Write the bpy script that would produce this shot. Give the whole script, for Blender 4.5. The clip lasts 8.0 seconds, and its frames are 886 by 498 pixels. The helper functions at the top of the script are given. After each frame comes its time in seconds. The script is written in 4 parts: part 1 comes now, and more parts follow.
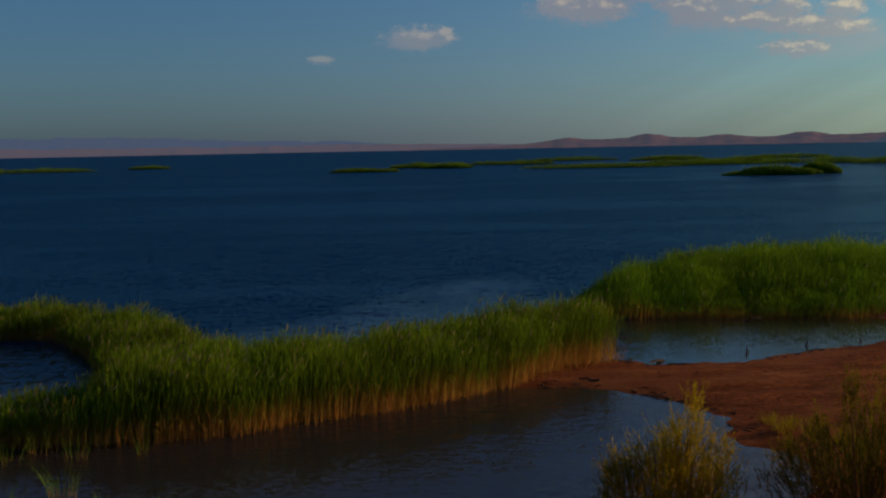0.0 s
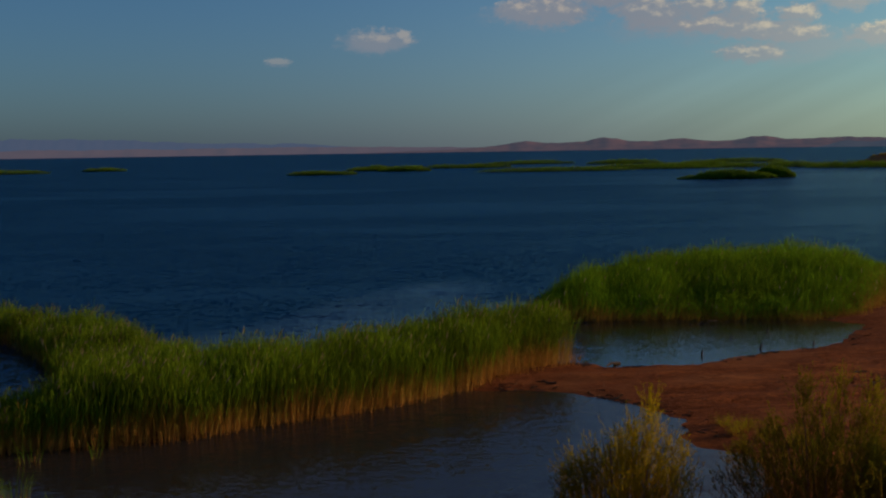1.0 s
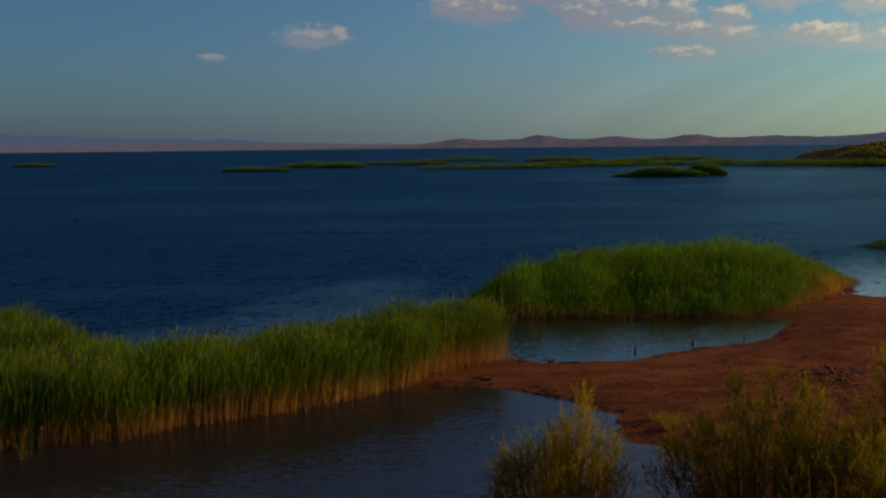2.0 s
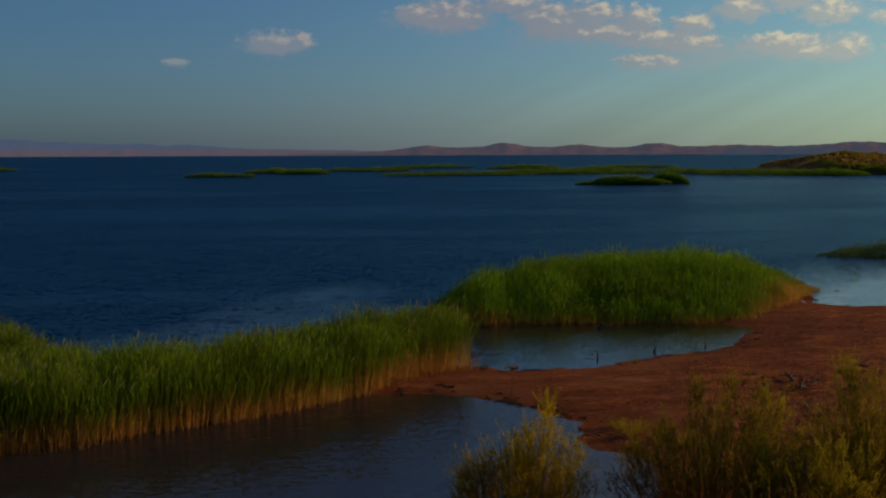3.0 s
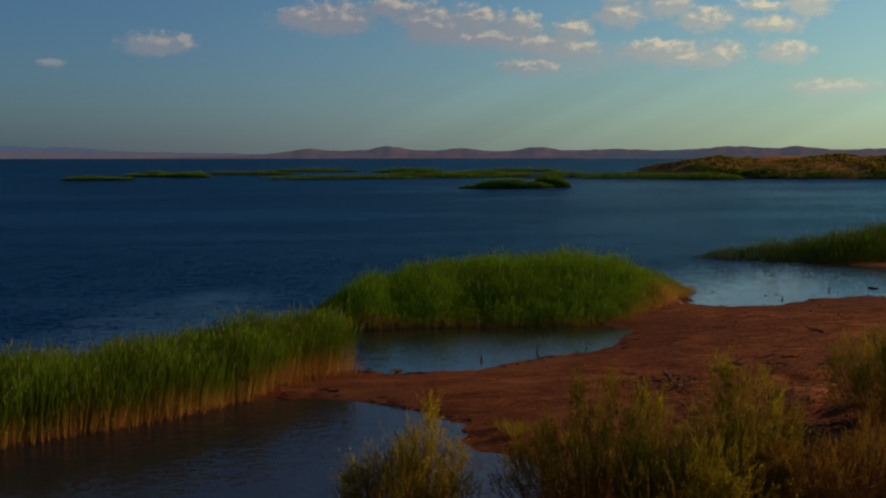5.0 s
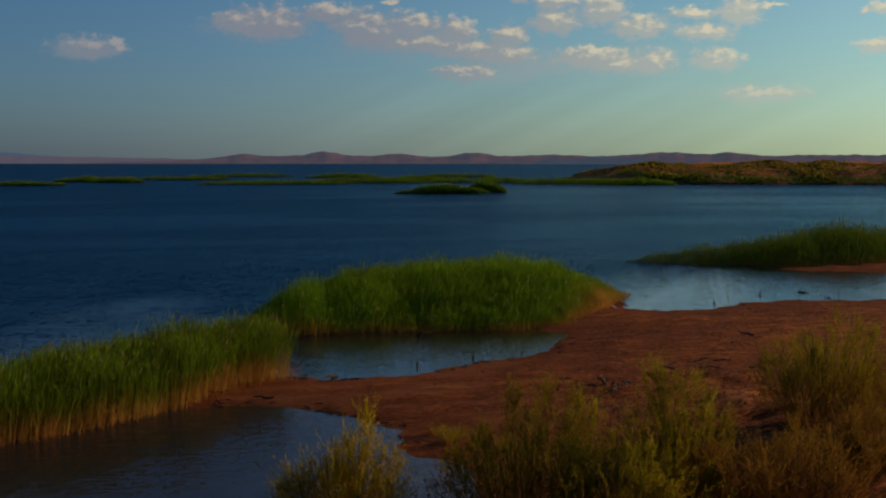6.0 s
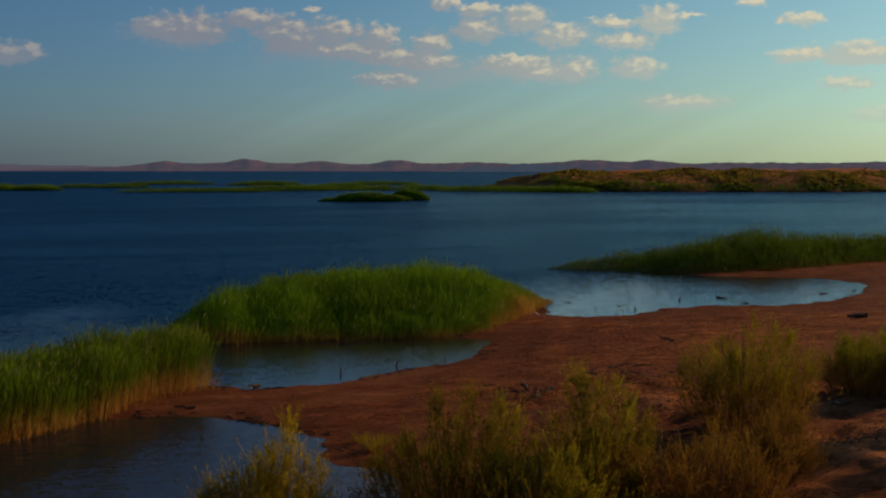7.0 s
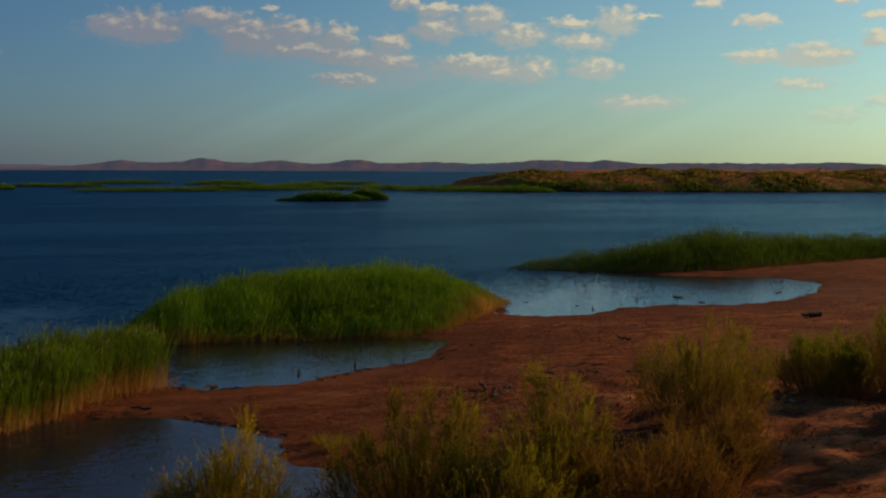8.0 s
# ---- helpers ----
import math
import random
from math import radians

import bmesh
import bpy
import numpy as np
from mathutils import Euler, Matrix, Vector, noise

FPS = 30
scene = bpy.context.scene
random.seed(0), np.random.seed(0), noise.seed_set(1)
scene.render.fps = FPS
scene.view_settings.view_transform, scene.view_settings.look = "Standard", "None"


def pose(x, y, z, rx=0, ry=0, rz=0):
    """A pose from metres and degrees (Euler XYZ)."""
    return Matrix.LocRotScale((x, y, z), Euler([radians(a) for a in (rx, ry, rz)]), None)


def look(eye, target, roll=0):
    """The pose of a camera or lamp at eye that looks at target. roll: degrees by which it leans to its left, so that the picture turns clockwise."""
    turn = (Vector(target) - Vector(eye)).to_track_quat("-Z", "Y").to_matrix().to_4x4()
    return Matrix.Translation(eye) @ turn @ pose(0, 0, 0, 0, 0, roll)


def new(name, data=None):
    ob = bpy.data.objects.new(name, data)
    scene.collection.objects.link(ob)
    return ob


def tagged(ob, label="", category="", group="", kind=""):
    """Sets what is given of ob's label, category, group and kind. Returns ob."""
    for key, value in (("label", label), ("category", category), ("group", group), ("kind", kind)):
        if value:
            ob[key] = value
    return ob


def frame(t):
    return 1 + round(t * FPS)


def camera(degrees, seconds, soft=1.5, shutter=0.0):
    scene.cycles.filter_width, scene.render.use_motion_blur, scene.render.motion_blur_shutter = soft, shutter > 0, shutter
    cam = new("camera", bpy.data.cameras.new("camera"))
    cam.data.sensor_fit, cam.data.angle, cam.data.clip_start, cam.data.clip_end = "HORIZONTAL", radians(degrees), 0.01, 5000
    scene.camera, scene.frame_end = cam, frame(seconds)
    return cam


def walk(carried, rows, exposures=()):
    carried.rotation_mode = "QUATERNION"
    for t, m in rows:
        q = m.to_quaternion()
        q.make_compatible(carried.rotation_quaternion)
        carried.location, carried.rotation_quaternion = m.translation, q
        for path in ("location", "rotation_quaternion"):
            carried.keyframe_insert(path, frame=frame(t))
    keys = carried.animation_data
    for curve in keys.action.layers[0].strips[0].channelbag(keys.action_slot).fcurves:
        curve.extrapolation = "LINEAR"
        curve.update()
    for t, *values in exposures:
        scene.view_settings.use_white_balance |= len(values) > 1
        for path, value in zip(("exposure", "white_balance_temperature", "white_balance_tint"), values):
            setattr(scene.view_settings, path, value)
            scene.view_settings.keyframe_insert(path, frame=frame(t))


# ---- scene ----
# ---- camera: held by hand on a dune above the lake, turning to the right ----
cam = camera(39.8, 8.0, soft=2.15)
EYE, ARM = 9.0, 0.27
ROWS = [
    (0.0, 0.0, -4.77, 1.1),
    (0.5, -0.63, -4.681, 1.015),
    (1.0, -1.989, -4.661, 0.887),
    (1.5, -3.476, -4.679, 0.808),
    (2.0, -5.0, -4.845, 0.61),
    (3.5, -7.712, -4.341, 0.13),
    (4.0, -9.28, -4.262, 0.112),
    (5.5, -13.552, -4.333, 0.019),
    (6.0, -15.129, -4.124, -0.034),
    (6.5, -16.773, -3.892, -0.067),
    (7.0, -18.719, -3.772, -0.059),
    (7.5, -20.124, -3.738, -0.155),
    (8.0, -20.662, -3.78, -0.201),
]


def held(yaw, pitch, lean):
    """The eye swings on an arm round the body that turns."""
    a = radians(yaw)
    return pose(-ARM * math.sin(a), ARM * (math.cos(a) - 1), EYE, 0, 0, yaw) @ pose(0, 0, 0, 90 + pitch) @ pose(0, 0, 0, 0, 0, -lean)


EXPOSURE, KELVIN, TINT = -0.3, 5700, 2
walk(cam, [(t, held(y, p, r)) for t, y, p, r in ROWS], [(0.0, EXPOSURE, KELVIN, TINT), (8.0, EXPOSURE, KELVIN, TINT)])

# ---- sky, sun ----
SUN_AZ, SUN_EL = 74.0, 19.0
sun_data = bpy.data.lights.new("sun", "SUN")
sun_data.energy, sun_data.angle, sun_data.color = 5.0, radians(0.6), (1.0, 0.58, 0.27)
sun = new("sun", sun_data)
sa, se = radians(SUN_AZ), radians(SUN_EL)
sun.matrix_world = look((math.sin(sa) * 300, math.cos(sa) * 300, math.tan(se) * 300), (0, 0, 0))

# clouds: azimuth, elevation, half width, half height, in degrees
CLOUD_BANK = [
    (5.8, 6.31, 1.48, 0.5), (7.3, 6.28, 1.62, 0.7), (9.9, 6.76, 1.52, 0.4), (10.9, 6.2, 1.02, 0.41), (11.8, 6.04, 1.67, 0.76),
    (13.9, 6.26, 1.3, 0.51), (15.8, 6.01, 0.91, 0.51), (14.3, 5.42, 2.34, 0.36), (18.2, 5.8, 0.99, 0.46), (16.3, 5.09, 1.96, 0.51),
    (18.2, 4.95, 1.31, 0.41), (22, 4.78, 1.84, 0.42), (23.1, 4.45, 1.31, 0.41), (24.9, 4.52, 0.92, 0.52), (20.3, 6.4, 1.18, 0.56),
    (22.5, 6.84, 1.18, 0.61), (24.2, 6.07, 1.43, 0.51),
]
CLOUD_SCRAPS = [
    (20.3, 7.27, 0.99, 0.28), (18.7, 7.57, 0.73, 0.3), (26.5, 6.7, 1.09, 0.25), (28.6, 6.72, 1.07, 0.61), (27.1, 5.82, 1.42, 0.39),
    (27.6, 4.59, 1.24, 0.46), (29.7, 3.03, 1.79, 0.31), (35, 6.65, 0.93, 0.3), (34, 6.58, 0.3, 0.17), (35, 5.03, 1.35, 0.35),
    (37.5, 5.05, 1.67, 0.47), (36.9, 3.77, 1.32, 0.33), (32.8, 7.48, 0.65, 0.24), (38.6, 7.42, 0.66, 0.17), (40, 5.72, 0.74, 0.34),
    (30.1, 6.93, 0.56, 0.1), (40.2, 3.03, 0.69, 0.2),
    (38.4, 2.38, 1.42, 0.35), (16.1, 4.05, 1.57, 0.36), (39.8, 6.79, 0.47, 0.2), (19.3, 7.6, 0.31, 0.2), (12.7, 7.33, 0.46, 0.15),
    (-1, 5.02, 1.62, 0.46), (0.2, 5.15, 0.57, 0.36), (-5.5, 4.01, 0.57, 0.2), (22, 8.6, 6, 0.4), (46, 6, 3, 1.2), (52, 4, 3.5, 0.9), (60, 7, 4, 1.4),
    (-40, 9, 5, 1.2), (20, 16, 9, 2.5), (-10, 22, 8, 2.5),
]
CLOUD_VEIL = [(12.8, 5.4, 3.6, 0.8), (18.6, 4.4, 4.2, 1.0), (6.6, 6.1, 2.9, 0.8), (23.5, 4.5, 3.4, 0.9), (29.6, 3.0, 2.8, 0.6), (-1.2, 4.9, 2.0, 0.5)]


class Nodes:
    """Short ways to add and join nodes in one tree."""

    def __init__(self, tree):
        self.tree = tree

    def add(self, kind, ins=None, **props):
        node = self.tree.nodes.new(kind)
        for key, value in props.items():
            setattr(node, key, value)
        for key, value in (ins or {}).items():
            self.put(node.inputs[key], value)
        return node

    def put(self, socket, value):
        if isinstance(value, bpy.types.NodeSocket):
            self.tree.links.new(value, socket)
        else:
            socket.default_value = value

    def math(self, op, a, b=0.0, c=0.0, clamp=False):
        return self.add("ShaderNodeMath", {0: a, 1: b, 2: c}, operation=op, use_clamp=clamp).outputs[0]

    def vec(self, op, a, b=(0, 0, 0)):
        return self.add("ShaderNodeVectorMath", {0: a, 1: b}, operation=op).outputs["Value" if op in ("LENGTH", "DOT_PRODUCT") else "Vector"]

    def noise(self, vector, scale, detail=4.0, rough=0.55, distortion=0.0):
        return self.add("ShaderNodeTexNoise", {"Vector": vector, "Scale": scale, "Detail": detail, "Roughness": rough, "Distortion": distortion}).outputs["Fac"]

    def mix(self, fac, a, b, blend="MIX"):
        node = self.add("ShaderNodeMix", {0: fac, 6: a, 7: b}, data_type="RGBA", blend_type=blend)
        return node.outputs[2]

    def ramp(self, fac, stops):
        node = self.add("ShaderNodeValToRGB", {0: fac})
        els = node.color_ramp.elements
        while len(els) < len(stops):
            els.new(0.5)
        for el, (pos, col) in zip(els, stops):
            el.position, el.color = pos, (*col, 1.0)
        return node.outputs[0]

    def smooth(self, value, lo, hi):
        return self.add("ShaderNodeMapRange", {0: value, 1: lo, 2: hi}, interpolation_type="SMOOTHSTEP").outputs[0]


def cloud_density(n, place):
    """Thickness of cloud at a place given as (azimuth, elevation, 0) in degrees."""
    warp = n.add("ShaderNodeTexNoise", {"Vector": n.vec("MULTIPLY", place, (1.0, 1.9, 1.0)), "Scale": 1.3, "Detail": 6.0, "Roughness": 0.62}).outputs["Color"]
    bent = n.vec("ADD", place, n.vec("MULTIPLY", n.vec("SUBTRACT", warp, (0.5, 0.5, 0.5)), (1.1, 0.85, 0.0)))
    best = None
    for az, el, ra, re in CLOUD_BANK + CLOUD_SCRAPS:
        off = n.vec("MULTIPLY", n.vec("SUBTRACT", bent, (az, el, 0)), (1 / (ra * 1.2), 1 / (re * 1.35), 0))
        d = n.vec("LENGTH", off)
        best = d if best is None else n.math("SMOOTH_MIN", best, d, 0.5)
    puff = n.noise(n.vec("MULTIPLY", place, (1.0, 1.4, 1.0)), 1.9, 6.0, 0.6)
    body = n.math("MULTIPLY", n.math("SUBTRACT", 1.0, best), 1.6)
    return n.math("ADD", body, n.math("MULTIPLY", n.math("SUBTRACT", puff, 0.5), 2.0))


def make_world():
    world = bpy.data.worlds.new("evening_sky")
    scene.world = world
    world.use_nodes = True
    world.node_tree.nodes.clear()
    n = Nodes(world.node_tree)
    sky = n.add("ShaderNodeTexSky", sky_type="NISHITA", sun_disc=False, sun_elevation=se, sun_rotation=sa, altitude=500.0, air_density=1.0, dust_density=2.2, ozone_density=3.0)
    way = n.add("ShaderNodeTexCoord").outputs["Generated"]
    part = n.add("ShaderNodeSeparateXYZ", {0: way})
    az = n.math("MULTIPLY", n.math("ARCTAN2", part.outputs[0], part.outputs[1]), 180 / math.pi)
    el = n.math("MULTIPLY", n.math("ARCSINE", part.outputs[2]), 180 / math.pi)
    place = n.add("ShaderNodeCombineXYZ", {0: az, 1: el}).outputs[0]
    here = cloud_density(n, place)
    sunward = cloud_density(n, n.vec("ADD", place, (0.26, 0.24, 0.0)))
    cover = n.math("MULTIPLY", n.smooth(here, -0.1, 0.85), n.math("ADD", 0.35, n.math("MULTIPLY", n.smooth(el, 2.0, 5.2), 0.65)))
    lit = n.smooth(n.math("SUBTRACT", here, sunward), 0.1, 1.15)
    under = n.mix(n.smooth(az, 8.0, 36.0), (4.4, 4.15, 4.5, 1), (9.6, 8.9, 7.0, 1))
    cloud = n.mix(lit, under, n.mix(n.smooth(az, 4.0, 30.0), (8.4, 6.5, 5.2, 1), (14.0, 11.0, 7.0, 1)))
    across = n.math("SUBTRACT", az, n.math("MULTIPLY", el, 2.35))
    shafts = n.noise(n.add("ShaderNodeCombineXYZ", {0: across}).outputs[0], 0.21, 2.0, 0.5)
    below = n.math("MULTIPLY", n.smooth(el, 5.0, 2.5), n.math("MULTIPLY", n.smooth(az, 4.0, 13.0), n.smooth(az, 40.0, 24.0)))
    beam = n.math("ADD", 1.0, n.math("MULTIPLY", below, n.math("MULTIPLY", n.math("SUBTRACT", shafts, 0.5), 0.4)))
    low_air = n.math("MULTIPLY", n.math("POWER", 2.718, n.math("MULTIPLY", n.math("ABSOLUTE", el), -0.15)), n.math("ADD", 0.42, n.math("MULTIPLY", n.smooth(az, -16.0, 40.0), 1.85)))
    air = n.mix(1.0, sky.outputs[0], n.mix(n.smooth(az, -6.0, 44.0), (0.6, 0.83, 1.03, 1), (0.85, 1.12, 1.14, 1)), "MULTIPLY")
    warm = n.mix(n.smooth(az, -10.0, 35.0), (1.35, 1.22, 1.5, 1), (1.47, 1.53, 0.68, 1))
    glow = n.vec("MULTIPLY", warm, n.add("ShaderNodeCombineXYZ", {0: low_air, 1: low_air, 2: low_air}).outputs[0])
    air = n.mix(1.0, air, glow, "ADD")
    clear = n.mix(1.0, air, n.add("ShaderNodeCombineColor", {0: beam, 1: beam, 2: beam}).outputs[0], "MULTIPLY")
    thick = n.math("ADD", 0.42, n.math("MULTIPLY", n.smooth(az, -6.0, 9.0), 0.46))
    veil = None
    for vaz, vel, ra, re in CLOUD_VEIL:
        d = n.vec("LENGTH", n.vec("MULTIPLY", n.vec("SUBTRACT", place, (vaz, vel, 0)), (1 / ra, 1 / re, 0)))
        veil = d if veil is None else n.math("SMOOTH_MIN", veil, d, 0.4)
    wisp = n.noise(n.vec("MULTIPLY", place, (0.6, 1.6, 1.0)), 0.9, 5.0, 0.6)
    veil = n.smooth(n.math("ADD", n.math("SUBTRACT", 1.0, veil), n.math("MULTIPLY", n.math("SUBTRACT", wisp, 0.5), 1.6)), -0.1, 0.9)
    clear = n.mix(n.math("MULTIPLY", veil, 0.75), clear, n.mix(0.35, under, clear))
    colour = n.mix(n.math("MULTIPLY", cover, thick), clear, cloud)
    back = n.add("ShaderNodeBackground", {"Color": colour, "Strength": 0.067})
    n.add("ShaderNodeOutputWorld", {0: back.outputs[0]})


make_world()

# ---- materials ----


def material(name):
    m = bpy.data.materials.new(name)
    m.use_nodes = True
    m.node_tree.nodes.clear()
    n = Nodes(m.node_tree)
    return m, n, n.add("ShaderNodeNewGeometry").outputs["Position"]


def finish(n, colour, rough, height=None, strength=0.4, reach=0.05, thin=0.0, spec=0.4):
    ins = {"Base Color": colour, "Roughness": rough, "Specular IOR Level": spec}
    if height is not None:
        ins["Normal"] = n.add("ShaderNodeBump", {"Height": height, "Strength": strength, "Distance": reach}).outputs[0]
    surface = n.add("ShaderNodeBsdfPrincipled", ins).outputs[0]
    if thin:
        glow = n.add("ShaderNodeBsdfTranslucent", {"Color": colour}).outputs[0]
        surface = n.add("ShaderNodeMixShader", {0: thin, 1: surface, 2: glow}).outputs[0]
    n.add("ShaderNodeOutputMaterial", {0: surface})


def sand_material():
    m, n, p = material("red_silt")
    big = n.noise(p, 0.13, 5.0, 0.6, 0.4)
    mid = n.noise(n.vec("MULTIPLY", p, (0.6, 1.7, 1.0)), 0.8, 6.0, 0.65, 0.6)
    fine = n.noise(p, 14.0, 4.0, 0.7)
    col = n.ramp(mid, [(0.4, (0.088, 0.028, 0.009)), (0.5, (0.19, 0.06, 0.017)), (0.6, (0.36, 0.118, 0.031))])
    col = n.mix(n.smooth(big, 0.42, 0.66), col, (0.11, 0.036, 0.017, 1))
    col = n.mix(n.math("MULTIPLY", n.smooth(fine, 0.52, 0.75), 0.5), col, (0.10, 0.043, 0.019, 1))
    speck = n.noise(n.vec("MULTIPLY", p, (0.7, 1.2, 1.0)), 6.5, 4.0, 0.75)
    col = n.mix(n.math("MULTIPLY", n.smooth(speck, 0.51, 0.60), 0.6), col, (0.38, 0.115, 0.03, 1))
    col = n.mix(n.math("MULTIPLY", n.smooth(speck, 0.48, 0.40), 0.8), col, (0.05, 0.0145, 0.006, 1))
    z = n.add("ShaderNodeSeparateXYZ", {0: p}).outputs[2]
    wet = n.smooth(n.math("ADD", z, n.math("MULTIPLY", n.math("SUBTRACT", big, 0.5), 0.5)), 0.46, 0.08)
    col = n.mix(n.math("MULTIPLY", wet, 0.6), col, (0.08, 0.024, 0.009, 1))
    dry = n.math("MULTIPLY", n.smooth(n.math("ADD", z, n.math("MULTIPLY", n.math("SUBTRACT", mid, 0.5), 0.5)), 0.55, 0.8), 0.8)
    col = n.mix(dry, col, n.mix(n.smooth(fine, 0.4, 0.65), (0.5, 0.2, 0.075, 1), (0.34, 0.125, 0.045, 1)))
    rough = n.math("SUBTRACT", 0.97, n.math("MULTIPLY", wet, 0.1))
    clods = n.noise(n.vec("MULTIPLY", p, (0.8, 1.5, 1.0)), 4.0, 5.0, 0.7, 0.5)
    col = n.mix(n.math("MULTIPLY", n.smooth(clods, 0.52, 0.6), 0.6), col, (0.08, 0.024, 0.008, 1))
    flat = n.math("MULTIPLY", n.smooth(n.noise(n.vec("MULTIPLY", p, (0.05, 0.11, 1.0)), 1.0, 4.0, 0.6, 0.8), 0.52, 0.6), 0.55)
    col = n.mix(flat, col, (0.175, 0.068, 0.028, 1))
    relief = n.math("ADD", n.math("ADD", mid, n.math("MULTIPLY", clods, 0.5)), n.math("MULTIPLY", fine, 0.18))
    finish(n, col, rough, relief, 1.0, 0.16, spec=0.02)
    return m


def water_material():
    m, n, p = material("lake_water")
    wind = n.add("ShaderNodeAttribute", attribute_name="wind").outputs["Fac"]
    silt = n.add("ShaderNodeAttribute", attribute_name="silt").outputs["Fac"]
    gust = n.noise(n.vec("MULTIPLY", p, (0.010, 0.030, 1.0)), 1.0, 4.0, 0.6, 0.5)
    turned = n.add("ShaderNodeMapping", {"Vector": p, "Rotation": (0, 0, radians(12)), "Scale": (0.55, 1.5, 1.0)}).outputs[0]
    lift = n.math("MULTIPLY", wind, n.math("ADD", 0.55, n.math("MULTIPLY", n.smooth(gust, 0.35, 0.62), 0.6)))
    slope = None
    for scale, amount, still in ((0.8, 0.6, 0.0), (2.6, 1.35, 0.02), (7.5, 1.8, 0.09), (31.0, 0.4, 0.34)):
        grain = n.add("ShaderNodeTexNoise", {"Vector": turned, "Scale": scale, "Detail": 2.0, "Roughness": 0.5}).outputs["Color"]
        grain = n.vec("MULTIPLY", n.vec("SUBTRACT", grain, (0.5, 0.5, 0.5)), (0.7, 1.0, 0.0))
        size = n.math("ADD", n.math("MULTIPLY", lift, amount), still)
        grain = n.vec("MULTIPLY", grain, n.add("ShaderNodeCombineXYZ", {0: size, 1: size, 2: 0.0}).outputs[0])
        slope = grain if slope is None else n.vec("ADD", slope, grain)
    drift = n.add("ShaderNodeMapping", {"Vector": p, "Rotation": (0, 0, radians(-22)), "Scale": (1.0, 0.24, 1.0)}).outputs[0]
    grain = n.add("ShaderNodeTexNoise", {"Vector": drift, "Scale": 1.7, "Detail": 3.0, "Roughness": 0.6}).outputs["Color"]
    size = n.math("MULTIPLY", lift, 0.4)
    grain = n.vec("MULTIPLY", n.vec("SUBTRACT", grain, (0.5, 0.5, 0.5)), n.add("ShaderNodeCombineXYZ", {0: size, 1: size, 2: 0.0}).outputs[0])
    slope = n.vec("ADD", slope, grain)
    chop = n.add("ShaderNodeMapping", {"Vector": p, "Rotation": (0, 0, radians(9)), "Scale": (1.0, 0.34, 1.0)}).outputs[0]
    grain = n.add("ShaderNodeTexNoise", {"Vector": chop, "Scale": 5.5, "Detail": 2.0, "Roughness": 0.6}).outputs["Color"]
    size = n.math("MULTIPLY", lift, 1.0)
    grain = n.vec("MULTIPLY", n.vec("SUBTRACT", grain, (0.5, 0.5, 0.5)), n.add("ShaderNodeCombineXYZ", {0: n.math("MULTIPLY", size, 0.5), 1: size, 2: 0.0}).outputs[0])
    slope = n.vec("ADD", slope, grain)
    swell = n.add("ShaderNodeMapping", {"Vector": p, "Rotation": (0, 0, radians(-6)), "Scale": (0.16, 0.085, 1.0)}).outputs[0]
    rise = n.math("MULTIPLY", n.math("MULTIPLY", n.math("SUBTRACT", n.noise(swell, 1.0, 5.0, 0.7), 0.5), lift), 0.55)
    slope = n.vec("ADD", slope, n.add("ShaderNodeCombineXYZ", {0: 0.0, 1: rise, 2: 0.0}).outputs[0])
    bump = n.vec("NORMALIZE", n.vec("ADD", slope, (0.0, 0.0, 1.0)))
    depth = n.mix(silt, n.mix(wind, (0.014, 0.012, 0.012, 1), (0.0015, 0.014, 0.050, 1)), (0.019, 0.017, 0.017, 1))
    rough = n.math("ADD", 0.03, n.math("MULTIPLY", wind, 0.11))
    body = n.add("ShaderNodeBsdfDiffuse", {"Color": depth})
    gloss = n.add("ShaderNodeBsdfGlossy", {"Color": n.mix(silt, n.mix(n.math("POWER", wind, 0.5), (0.97, 0.97, 0.97, 1), (0.45, 0.74, 1.0, 1)), (0.66, 0.61, 0.64, 1)), "Roughness": rough, "Normal": bump})
    share = n.add("ShaderNodeFresnel", {"IOR": 1.33, "Normal": bump}).outputs[0]
    share = n.math("MULTIPLY", share, n.math("SUBTRACT", 1.2, n.math("MULTIPLY", wind, 0.85)))
    s = n.add("ShaderNodeMixShader", {0: share, 1: body.outputs[0], 2: gloss.outputs[0]})
    n.add("ShaderNodeOutputMaterial", {0: s.outputs[0]})
    return m


